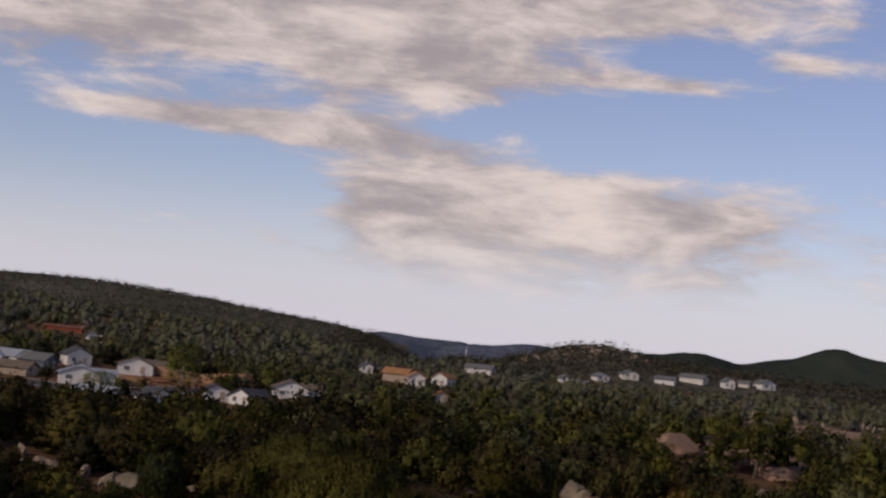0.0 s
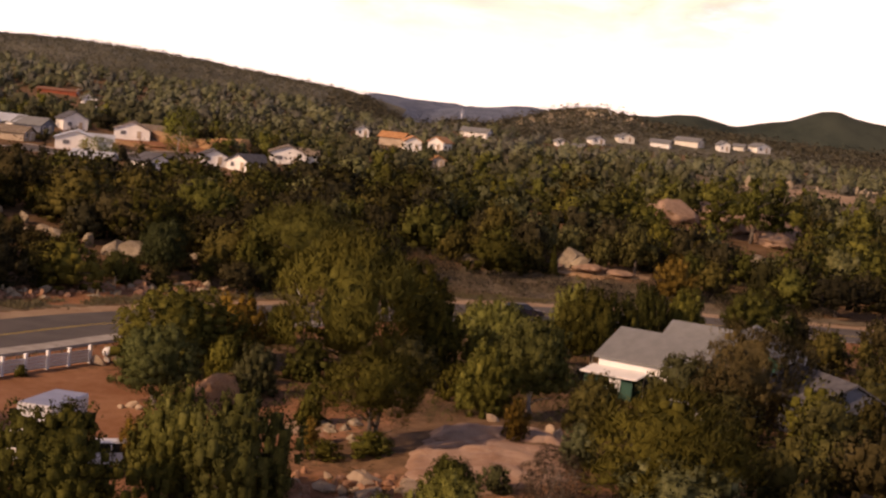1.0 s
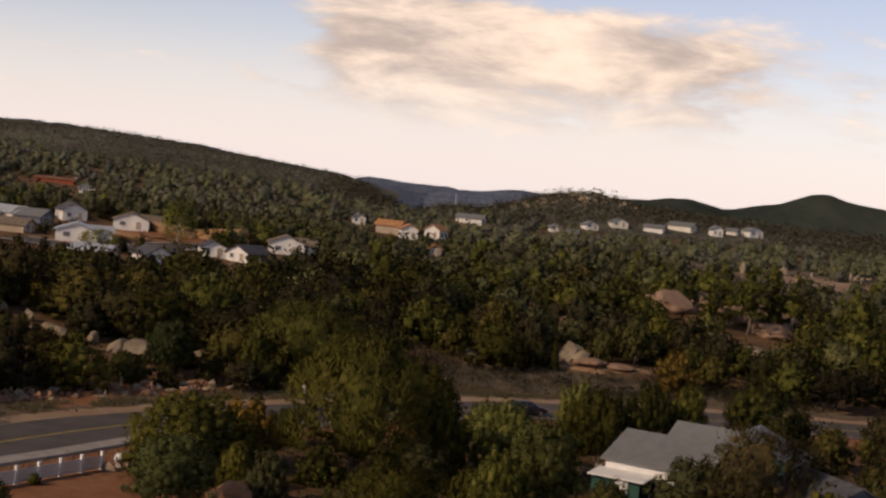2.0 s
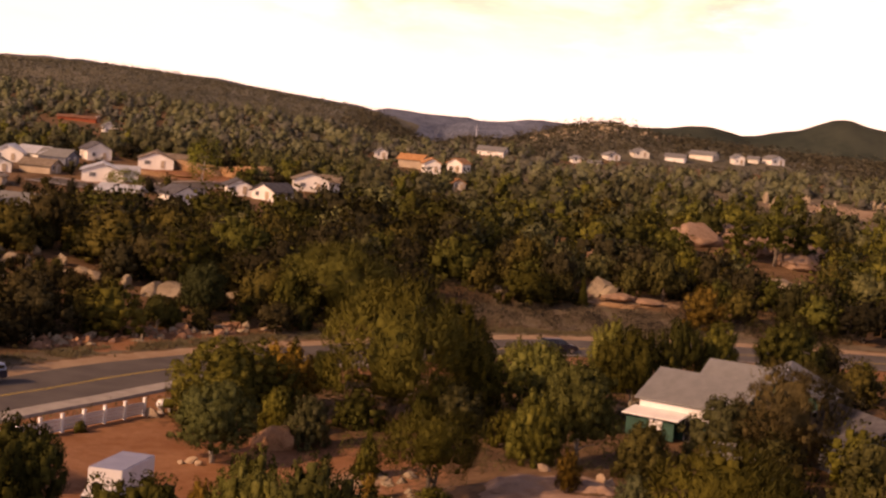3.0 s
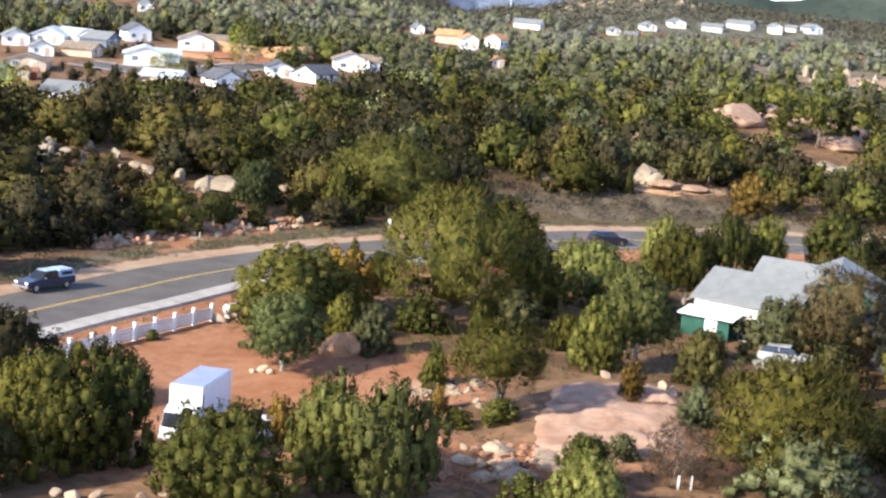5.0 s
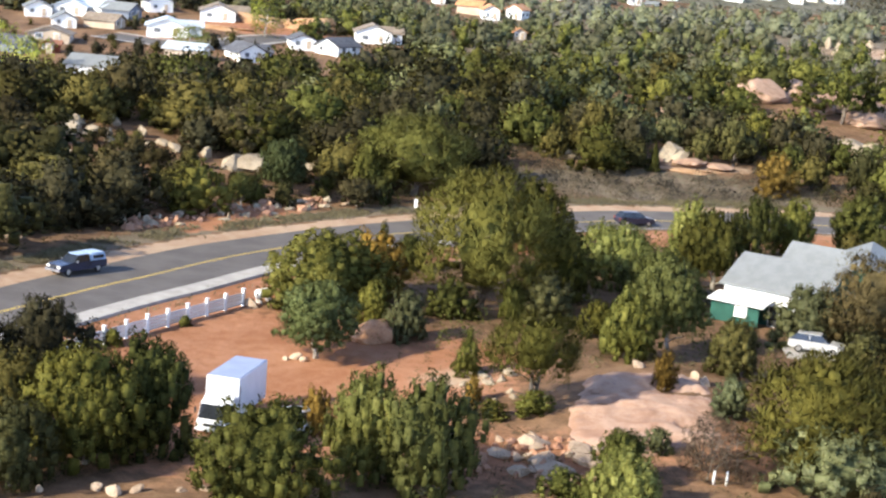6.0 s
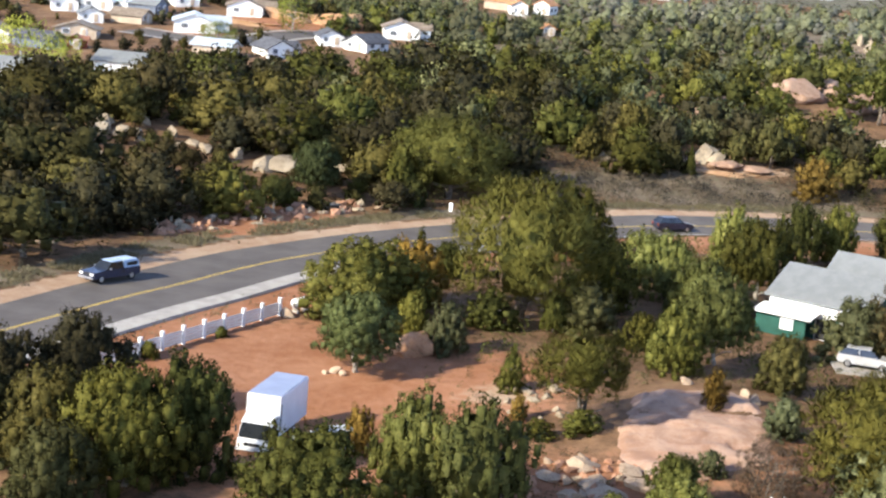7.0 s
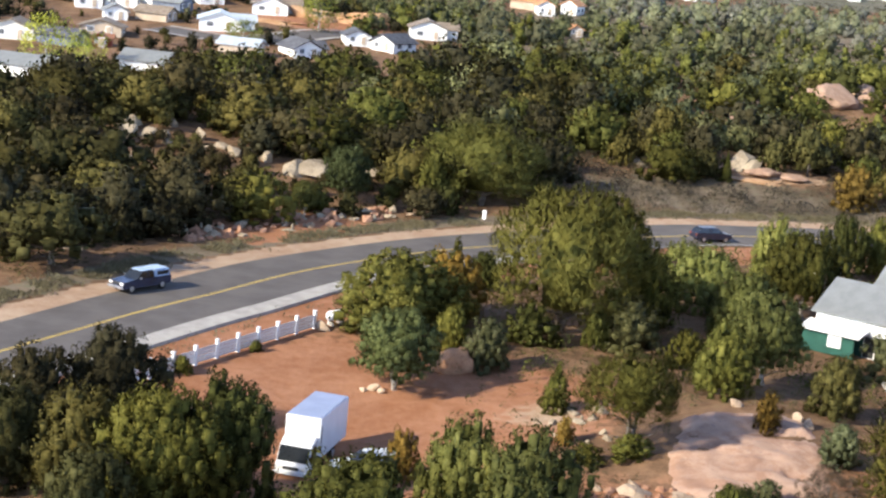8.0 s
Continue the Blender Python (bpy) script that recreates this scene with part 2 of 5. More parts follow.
ROCK_PINK = mat_rock("pink_granite", (0.240, 0.143, 0.098), (0.345, 0.228, 0.162), (0.215, 0.168, 0.142))
ROCK_SLAB = mat_rock("slab_granite", (0.29, 0.165, 0.112), (0.41, 0.268, 0.195), (0.25, 0.175, 0.145), 0.45, 0.35)
ROCK_BUFF = mat_rock("buff_granite", (0.205, 0.158, 0.108), (0.355, 0.288, 0.208), (0.135, 0.110, 0.088))
EARTH_BANK = mat_rock("orange_earth", (0.33, 0.18, 0.09), (0.46, 0.29, 0.17), (0.27, 0.14, 0.07))
ROCK_WARM = mat_rock("warm_buff_rock", (0.24, 0.165, 0.112), (0.38, 0.285, 0.205), (0.17, 0.115, 0.08))
ROCK_ORANGE = mat_rock("orange_granite", (0.30, 0.145, 0.075), (0.42, 0.235, 0.135), (0.22, 0.105, 0.06))
ROCK_RED = mat_rock("red_rock", (0.246, 0.115, 0.066), (0.377, 0.213, 0.139), (0.180, 0.090, 0.057))


def mat_ground():
    m, n, p = material("ground_earth", 0.95, 0.0, 0.1)
    pos = n.add("ShaderNodeNewGeometry").outputs["Position"]
    cover = n.add("ShaderNodeSeparateColor", {0: n.add("ShaderNodeAttribute").outputs[0]})
    for q in n.tree.nodes:
        if q.bl_idname == "ShaderNodeAttribute":
            q.attribute_name = "cover"
    a, b, c = n.noise(pos, 0.12, 6.0, 0.6, 0.5), n.noise(pos, 0.9, 6.0, 0.65), n.noise(pos, 7.0, 3.0)
    f = n.math("ADD", n.math("MULTIPLY", a, 0.45), n.math("ADD", n.math("MULTIPLY", b, 0.35), n.math("MULTIPLY", c, 0.2)))
    floor = n.mix(n.ramp(f, 0.38, 0.62), (0.094, 0.054, 0.030), (0.223, 0.130, 0.076))
    floor = n.mix(n.math("MULTIPLY", n.ramp(b, 0.55, 0.72), 0.5), floor, (0.12, 0.115, 0.06))
    red = n.mix(n.ramp(f, 0.36, 0.64), (0.234, 0.098, 0.047), (0.343, 0.168, 0.098))
    scrub = n.mix(n.ramp(f, 0.38, 0.62), (0.098, 0.072, 0.048), (0.205, 0.160, 0.115))
    scrub = n.mix(n.math("MULTIPLY", n.ramp(b, 0.5, 0.68), 0.6), scrub, (0.11, 0.115, 0.065))
    pale = n.mix(n.ramp(f, 0.36, 0.64), (0.281, 0.172, 0.109), (0.390, 0.281, 0.195))

    def edge(v):
        return n.ramp(n.math("ADD", v, n.math("MULTIPLY", n.math("SUBTRACT", b, 0.5), 0.7)), 0.35, 0.6)

    col = n.mix(edge(cover.outputs[1]), floor, scrub)
    col = n.mix(edge(cover.outputs[0]), col, red)
    col = n.mix(edge(cover.outputs[2]), col, pale)
    n.plug(p.inputs["Base Color"], col)
    bumped(n, p, n.math("ADD", b, n.math("MULTIPLY", c, 0.3)), 0.5, 0.25)
    return m


GROUND = mat_ground()
HILL = mat_plain("hillside_chaparral", (0.068, 0.064, 0.040), (0.152, 0.136, 0.096), 0.03, 0.95, bump=0.4, grain=9.0)


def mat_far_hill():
    """Wooded far hills, too far off for single trees; blue haze painted in."""
    m, n, p = material("hazy_far_woods", 0.95, 0.0, 0.05)
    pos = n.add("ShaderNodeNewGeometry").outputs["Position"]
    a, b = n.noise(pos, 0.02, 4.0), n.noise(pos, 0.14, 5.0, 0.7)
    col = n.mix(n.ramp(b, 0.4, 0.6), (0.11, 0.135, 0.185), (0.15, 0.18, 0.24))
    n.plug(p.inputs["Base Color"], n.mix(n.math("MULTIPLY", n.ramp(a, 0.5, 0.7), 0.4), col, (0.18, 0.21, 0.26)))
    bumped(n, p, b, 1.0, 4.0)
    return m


HAZY_WOODS = mat_far_hill()
FAR_GREEN = mat_plain("far_green_hillside", (0.026, 0.036, 0.030), (0.050, 0.060, 0.048), 0.02, 0.95, spec=0.05, bump=0.5, grain=8.0)


# ---- helpers for building ----
def mesh_of(name, verts, faces, mat, smooth=False):
    me = bpy.data.meshes.new(name)
    me.from_pydata(verts, [], faces)
    if mat:
        me.materials.append(mat)
    if smooth:
        me.polygons.foreach_set("use_smooth", [True] * len(me.polygons))
    me.update()
    return me


def mesh_quads(name, verts, quads, mat, normals=None):
    """A mesh from arrays: verts N x 3, quads M x 4, and soft normals of its own where given."""
    me = bpy.data.meshes.new(name)
    me.vertices.add(len(verts))
    me.vertices.foreach_set("co", np.asarray(verts, np.float32).ravel())
    me.loops.add(4 * len(quads))
    me.loops.foreach_set("vertex_index", np.asarray(quads, np.int32).ravel())
    me.polygons.add(len(quads))
    me.polygons.foreach_set("loop_start", np.arange(0, 4 * len(quads), 4, dtype=np.int32))
    me.materials.append(mat)
    me.update(calc_edges=True)
    if normals is not None:
        soft = me.attributes.new("custom_normal", "FLOAT_VECTOR", "POINT")
        soft.data.foreach_set("vector", np.asarray(normals, np.float32).ravel())
        me.update()
    return me


def mesh_bm(name, bm, mat, bevel=0.0, segments=2):
    if bevel:
        bmesh.ops.bevel(bm, geom=list(bm.edges), offset=bevel, segments=segments, affect="EDGES", clamp_overlap=True)
    me = bpy.data.meshes.new(name)
    bm.to_mesh(me)
    bm.free()
    me.materials.append(mat)
    return me


def part(name, me, parent, label="", at=None):
    ob = new(name, me)
    ob.parent = parent
    if at is not None:
        ob.matrix_basis = at
    return tagged(ob, label)


def thing(name, label, category, group="", kind="", at=None):
    ob = new(name)
    ob.empty_display_size = 0.2
    if at is not None:
        ob.matrix_basis = at
    return tagged(ob, label, category, group, kind)


def box_bm(sx, sy, sz, at=(0, 0, 0), bm=None):
    """A box with its base centre at the given place."""
    bm = bm or bmesh.new()
    m = Matrix.Translation((at[0], at[1], at[2] + sz / 2)) @ Matrix.Diagonal((sx, sy, sz, 1))
    bmesh.ops.create_cube(bm, size=1.0, matrix=m)
    return bm


def prism_bm(profile, x0, x1, bm=None):
    """A side profile of (y, z) pushed along x."""
    bm = bm or bmesh.new()
    a = [bm.verts.new((x0, y, z)) for y, z in profile]
    b = [bm.verts.new((x1, y, z)) for y, z in profile]
    k = len(profile)
    bm.faces.new(a), bm.faces.new(b[::-1])
    for i in range(k):
        bm.faces.new((a[i], b[i], b[(i + 1) % k], a[(i + 1) % k]))
    bmesh.ops.recalc_face_normals(bm, faces=bm.faces)
    return bm


def smooth_step(a, b, v):
    u = np.clip((v - a) / (b - a), 0, 1)
    return u * u * (3 - 2 * u)


# ---- the lie of the land ----
def mound(x, y, cx, cy, sx, sy):
    return np.exp(-(((x - cx) / sx) ** 2) - ((y - cy) / sy) ** 2)


def height(x, y):
    x, y = np.asarray(x, float), np.asarray(y, float)
    z = 0.062 * (np.sqrt((y - 172) ** 2 + 900) + (y - 172)) / 2 - 0.35
    z = np.where(y > 480, z - 0.062 * (np.sqrt((y - 480) ** 2 + 900) + (y - 480)) / 2, z)
    z = z + 1.5 * mound(x, y, 6, 112, 11, 14) + 1.5 * smooth_step(-30, -75, x) * smooth_step(110, 150, y)
    z = z + 2.5 * mound(x, y, -60, 200, 25, 22) + 1.2 * mound(x, y, 14, 228, 14, 10) + 3.0 * mound(x, y, 35, 282, 18, 25)
    z = z - 0.85 * mound(x, y, -22, 103, 9, 13)
    z = z - 3.0 * mound(x, y, 62, 462, 55, 32)
    west = np.interp(x, [-420, -300, -216.5, -204.9, -193.4, -181.8, -170.3, -158.8, -147.3, -135.8, -124.3, -112.8, -101.3, -89.8, -78.3, -69.2, -62.3, -55.3, -48.3, -41.2, -34.1, -20],
                     [11.6, 13.6, 14.6, 15.5, 15.5, 15.5, 16.0, 15.8, 15.1, 14.2, 13.3, 12.0, 10.9, 9.7, 8.6, 7.9, 6.6, 4.8, 2.3, -1.3, -5.0, 0])
    z = z + west * smooth_step(395, 645, y) * (1 - smooth_step(655, 780, y))
    mid = np.interp(x, [-130, -90, -50.9, -36.2, -23.8, -11.4, 0.8, 6.9, 15.6, 25.5, 28.0, 45, 75],
                    [0, 0, 5.2, 8.9, 9.5, 9.8, 11.7, 12.0, 11.4, 10.5, 10.2, 8.2, 3])
    mid = mid * smooth_step(655, 713, y) * (1 - smooth_step(718, 790, y))
    far = np.interp(x, [-420, -266.7, -255.3, -249.6, -239.7, -229.7, -221.2, -214.1, -205.6, -167.3, -153.2, -144.7, -89.6, -85.4, -79.7, -75.5, -70.0, -60.3, -51.8, -40.7, -29.6, -24.0, 0],
                    [19.0, 21.0, 21.9, 21.3, 22.3, 21.4, 22.1, 21.0, 20.6, 18.3, 18.3, 16.5, 11.2, 11.2, 8.9, 8.7, 10.6, 10.6, 10.3, 10.6, 10.9, 9.9, 7.9])
    z = z + far * smooth_step(740, 797, y) * (1 - 0.6 * smooth_step(805, 1100, y))
    east = np.interp(x, [-8, 3, 11, 18, 28, 38, 49, 80, 101, 142, 200], [1, 5, 7.2, 9.5, 10.8, 10.4, 7.6, 6.2, 5, 4.5, 4])
    ridge = np.interp(x, [2, 20, 27.1, 36.5, 48.2, 60.0, 68.1, 76.3, 83.5, 90.7, 94.3, 98.9, 106.9, 116.1, 125.1, 129.6, 134.2, 140.3, 145.7, 190, 260],
                      [0, 0, 10.4, 10.9, 12.3, 13.1, 14.7, 15.1, 13.8, 12.2, 12.3, 13.4, 15.4, 16.9, 20.7, 22.4, 22.6, 20.7, 19.7, 15.7, 8])
    z = z + np.maximum(mid, ridge * smooth_step(642, 688, y) * (1 - smooth_step(693, 860, y)))
    return z + east * smooth_step(490, 588, y) * (1 - smooth_step(610, 655, y))


def ground_at(x, y):
    return float(height(x, y))


def spline(points, step=1.5):
    """A smooth line through the points, as an array."""
    p = np.array(points, float)
    p = np.vstack([2 * p[0] - p[1], p, 2 * p[-1] - p[-2]])
    out = []
    for i in range(1, len(p) - 2):
        k = max(2, int(np.linalg.norm(p[i + 1] - p[i]) / step))
        for u in np.arange(k) / k:
            a, b, c, d = p[i - 1 : i + 3]
            out.append(0.5 * (2 * b + (c - a) * u + (2 * a - 5 * b + 4 * c - d) * u**2 + (3 * b - a - 3 * c + d) * u**3))
    out.append(p[-2])
    return np.array(out)


ROAD = spline([(-75, 55), (-58, 88), (-48, 110.5), (-41.1, 127.8), (-37.8, 135.2), (-30.8, 150.5), (-18.5, 166), (1.1, 181.5), (14, 187.5), (36, 193), (75, 196), (140, 190)])
ROAD_DIR = np.gradient(ROAD, axis=0)
ROAD_DIR /= np.linalg.norm(ROAD_DIR, axis=1)[:, None]
ROAD_SIDE = np.stack([-ROAD_DIR[:, 1], ROAD_DIR[:, 0]], 1)


def road_offset(x, y):
    """How far to the far side of the road's centre line (minus: the near side)."""
    x, y = np.atleast_1d(x).astype(float), np.atleast_1d(y).astype(float)
    out = np.full(len(x), 999.0)
    near = (y > 40) & (y < 260) & (np.abs(x) < 150)
    q = np.stack([x[near], y[near]], 1)
    got = np.empty(len(q))
    for s in range(0, len(q), 20000):
        dd = q[s : s + 20000, None] - ROAD[None]
        k = (dd**2).sum(-1).argmin(1)
        got[s : s + 20000] = (dd[np.arange(len(k)), k] * ROAD_SIDE[k]).sum(-1)
    out[near] = got
    return out


def build_ground():
    ys = np.concatenate([np.arange(-4500, 0, 500), np.arange(0, 70, 10), np.arange(70, 215, 1.0), np.arange(215, 400, 2.5), np.arange(400, 640, 8), np.arange(640, 830, 5), np.arange(830, 1200, 40), np.arange(1200, 4700, 350)])
    side = np.concatenate([np.arange(60, 150, 3), np.arange(150, 300, 6), np.arange(300, 600, 25), np.arange(600, 4700, 400)])
    xs = np.concatenate([-side[::-1], np.arange(-60, 60, 1.0), side])
    X, Y = np.meshgrid(xs, ys)
    x, y = X.ravel(), Y.ravel()
    off = road_offset(x, y)
    z = height(x, y)
    rough = np.array([noise.noise((a * 0.35, b * 0.35, 0.3)) for a, b in zip(x, y)]) * 0.16
    calm = np.clip((np.abs(off) - 8) / 6, 0, 1)
    calm = calm * (1 - 0.8 * mound(x, y, -24, 112, 12, 20))
    z = z + rough * calm - 0.05
    nx = len(xs)
    i = np.arange(len(x)).reshape(X.shape)
    quads = np.stack([i[:-1, :-1], i[:-1, 1:], i[1:, 1:], i[1:, :-1]], -1).reshape(-1, 4)
    me = mesh_quads("ground", np.stack([x, y, z], 1), quads, GROUND)
    me.materials.append(HILL)
    me.materials.append(HAZY_WOODS)
    me.materials.append(FAR_GREEN)
    me.polygons.foreach_set("use_smooth", [True] * len(me.polygons))
    qx, qy = x[quads].mean(1), y[quads].mean(1)
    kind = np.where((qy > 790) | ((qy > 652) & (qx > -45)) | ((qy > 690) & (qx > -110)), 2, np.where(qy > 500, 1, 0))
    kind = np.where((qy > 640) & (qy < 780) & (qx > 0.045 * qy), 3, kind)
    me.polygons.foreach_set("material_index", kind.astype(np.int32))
    red = 1.15 * mound(x, y, -24, 108, 13, 22) + 0.8 * mound(x, y, -10, 116, 9, 9) + 0.5 * mound(x, y, -3, 94, 11, 8) + 1.2 * mound(x, y, -64, 330, 14, 12) + 0.45 * mound(x, y, 14, 104, 12, 14)
    red = red + 0.9 * ((off > -12) & (off < -5)) + 1.0 * mound(x, y, -36, 165, 11, 11) * (off > 9.5) * (off < 19) + 0.8 * mound(x, y, -80, 298, 8, 6)
    scrub = 0.9 * ((off > 8.6) & (off < 12)) + 0.9 * mound(x, y, 12, 207, 26, 13) + 0.75 * smooth_step(290, 330, y) * smooth_step(490, 440, y) * smooth_step(-40, -15, x) + 0.4 * mound(x, y, 66, 390, 40, 40)
    pale = 0.9 * ((off > 5) & (off < 8.2)) + 0.8 * mound(x, y, 18, 222, 10, 3) + 0.7 * mound(x, y, 75, 385, 25, 22) + 0.8 * mound(x, y, 32, 190, 9, 5) + 0.6 * mound(x, y, -8, 112, 5, 5)
    col = np.stack([red, scrub, pale, np.ones_like(red)], 1).clip(0, 1)
    att = me.color_attributes.new("cover", "FLOAT_COLOR", "POINT")
    att.data.foreach_set("color", col.astype(np.float32).ravel())
    tagged(new("ground", me), "reddish earth and dry scrub rising to wooded hills", "ground", kind="structure")


build_ground()


def ribbon(name, inner, outer, lift, mat, a=0, b=None, dash=None):
    """A strip along the road between two offsets from its centre line."""
    line, side = ROAD[a:b], ROAD_SIDE[a:b]
    k = max(2, int(abs(outer - inner) / 1.2) + 1)
    rows = []
    for o in np.linspace(inner, outer, k):
        p = line + side * o
        rows.append(np.column_stack([p, height(p[:, 0], p[:, 1]) + lift]))
    v = np.concatenate(rows)
    m = len(line)
    quads = [(r * m + i, r * m + i + 1, (r + 1) * m + i + 1, (r + 1) * m + i) for r in range(k - 1) for i in range(m - 1) if not dash or (i // dash) % 2 == 0]
    return mesh_quads(name, v, quads, mat)


def build_road():
    road = tagged(new("road", ribbon("road", -4.6, 5.2, 0.035, ASPHALT)), "worn two-lane asphalt road curving through the woods", "road", kind="structure")
    part("centre_line", ribbon("centre_line", -0.16, -0.06, 0.043, YELLOW), road, "worn yellow centre line")
    part("centre_line", ribbon("centre_line", 0.06, 0.16, 0.043, YELLOW), road, "worn yellow centre line")
    part("edge_line", ribbon("edge_line", -4.3, -4.18, 0.043, WHITE_LINE, 75), road, "white edge line")
    line, side = ROAD[:84], ROAD_SIDE[:84]
    prof = ((-4.6, 0.03), (-4.72, 0.17), (-6.75, 0.19), (-6.85, -0.1))
    rows = []
    for o, l in prof:
        p = line + side * o
        rows.append(np.column_stack([p, height(p[:, 0], p[:, 1]) + l]))
    m = len(line)
    quads = [(r * m + i, (r + 1) * m + i, (r + 1) * m + i + 1, r * m + i + 1) for r in range(3) for i in range(m - 1)]
    walk_mesh = mesh_quads("pavement", np.concatenate(rows), quads, CONCRETE)
    walk_mesh.polygons.foreach_set("use_smooth", [False] * len(quads))
    tagged(new("pavement", walk_mesh), "pale concrete kerb and walk along the road", "pavement", kind="structure")


build_road()


# ---- rocks ----
def rock_mesh(name, seed, mat, flat=0.6, sub=3, rough=0.28, facets=11, smooth=False, deep=(0.3, 0.46)):
    """A boulder about 1 m across, its base sunk below z = 0."""
    bm = bmesh.new()
    bmesh.ops.create_icosphere(bm, subdivisions=sub, radius=0.55)
    rnd = random.Random(seed)
    o = Vector((rnd.random() * 50, rnd.random() * 50, rnd.random() * 50))
    cuts = [(Vector((rnd.uniform(-1, 1), rnd.uniform(-1, 1), rnd.uniform(-0.2, 1))).normalized(), rnd.uniform(*deep)) for _ in range(facets)]
    for v in bm.verts:
        d = v.co.normalized()
        r = 1 + rough * noise.noise(d * 1.5 + o) + 0.16 * noise.noise(d * 3.3 + o) + 0.07 * noise.noise(d * 8 + o)
        v.co = v.co * r
        for cn, cd in cuts:
            over = v.co.dot(cn) - cd
            if over > 0:
                v.co -= cn * over * 0.95
        v.co.z = v.co.z * flat + 0.16
    me = mesh_bm(name, bm, mat)
    me.polygons.foreach_set("use_smooth", [smooth] * len(me.polygons))
    return me


def place_rocks(rows, meshes, label, group, rnd):
    for k, (x, y, w, h) in enumerate(rows):
        ob = new("rock" if w < 1.6 else "boulder", meshes[k % len(meshes)])
        ob.matrix_basis = pose(x, y, ground_at(x, y) - 0.04 * h, 0, 0, rnd.uniform(0, 360)) @ Matrix.Diagonal((w, w * rnd.uniform(0.7, 1.0), h * 1.5, 1))
        tagged(ob, label, "rock", group)


def build_rocks():
    rnd = random.Random(4)
    buff = [rock_mesh("boulder", s, ROCK_BUFF, 0.62, 4, 0.5, 13, False, (0.2, 0.4)) for s in (1, 2, 3, 4, 15, 16)]
    pink = [rock_mesh("boulder", s, ROCK_PINK, 0.5, 4, 0.2, 2, True) for s in (5, 6, 7)]
    warm = [rock_mesh("boulder", s, ROCK_WARM, 0.6, 3, 0.4, 7, False, (0.26, 0.44)) for s in (31, 32, 33)]
    far_rock = [rock_mesh("boulder", s, ROCK_BUFF, 0.66, 3, 0.45, 8, False, (0.26, 0.44)) for s in (41, 42, 43)]
    red = [rock_mesh("rock", s, ROCK_RED, 0.7, 2, 0.5, 7, False, (0.2, 0.4)) for s in (8, 9, 10, 11)]
    small = [rock_mesh("rock", s, ROCK_BUFF, 0.6, 2, 0.5, 7, False, (0.2, 0.4)) for s in (12, 13, 14)]
    place_rocks([(-41.0, 189.2, 6.0, 2.6), (-39.2, 190.6, 7.4, 3.0), (-31.9, 195.6, 5.4, 1.5), (-44.8, 191.5, 2.2, 1.9), (-48.5, 191.3, 3.2, 1.6), (-50.6, 193.0, 2.4, 1.4), (-47.0, 192.4, 1.8, 1.2), (-59.0, 191.8, 2.6, 2.2),
                 (-61.0, 191.0, 2.4, 2.8), (-57.2, 192.0, 1.8, 1.8), (-59.8, 199.4, 2.4, 2.2), (-58.2, 198.6, 1.6, 2.4), (-54.0, 195.0, 1.8, 2.2), (-62.5, 196, 2.6, 2.4), (-58.2, 184.2, 2.4, 1.4), (-55.6, 185.6, 1.8, 1.0),
                 (-61.7, 187.0, 2.0, 1.4), (-64.7, 188.0, 2.6, 1.6), (-58.8, 182.0, 2.4, 1.2), (-62.8, 193.0, 2.2, 1.6), (-56.5, 190.0, 1.6, 1.2), (-63.5, 184.5, 2.2, 1.0), (-52.0, 190.5, 1.8, 1.0), (-46.0, 190.0, 2.0, 1.0)],
                buff, "pale buff granite boulder among the junipers", "hillside boulders", rnd)
    place_rocks([(12.6, 223.0, 3.6, 4.2), (14.5, 223.5, 4.6, 2.6), (41, 247, 9.0, 3.0), (45, 246, 7.0, 2.6), (47, 279, 9.0, 4.4), (53, 290, 10.0, 4.0), (-1, 222, 5.5, 1.6)], buff, "weathered buff granite outcrop above the scrub", "outcrops", rnd)
    place_rocks([(15.5, 221.5, 4.6, 1.5), (19.5, 221.0, 4.4, 1.1), (10.0, 221.5, 4.0, 1.2), (31.5, 277, 8.5, 5.6), (40.5, 272, 6.0, 4.5), (37.5, 285, 8.0, 4.0), (19, 277, 7.0, 1.6), (16, 266, 6.0, 1.4),
                 (23, 283, 7.0, 1.6), (-4, 276, 7.0, 1.4), (-9, 262, 5.0, 1.2), (48, 268, 8.0, 4.0), (46.5, 277, 12.0, 5.4)], pink, "smooth pink granite dome among trees", "granite domes", rnd)
    place_rocks([(-15.7, 122.2, 4.2, 2.4)], [rock_mesh("boulder", 5, ROCK_ORANGE, 0.6, 4, 0.3, 4, True)], "rounded reddish boulder behind the juniper", "yard boulders", rnd)
    place_rocks([(58 + rnd.uniform(0, 36), 378 + rnd.uniform(0, 34), rnd.uniform(1.0, 2.6), rnd.uniform(1.2, 4.2)) for _ in range(30)], far_rock, "tan rock pinnacle on the far slope", "far pinnacles", rnd)
    place_rocks([(20 + rnd.gauss(0, 12), 574 + rnd.gauss(0, 12), rnd.uniform(1.4, 4.2), rnd.uniform(1.0, 3.0)) for _ in range(60)], far_rock, "grey-buff rock slab on the knob", "rocky knob", rnd)
    bank = [rock_mesh("earth_bank", s, EARTH_BANK, 0.7, 4, 0.6, 6, False) for s in (21, 22)]
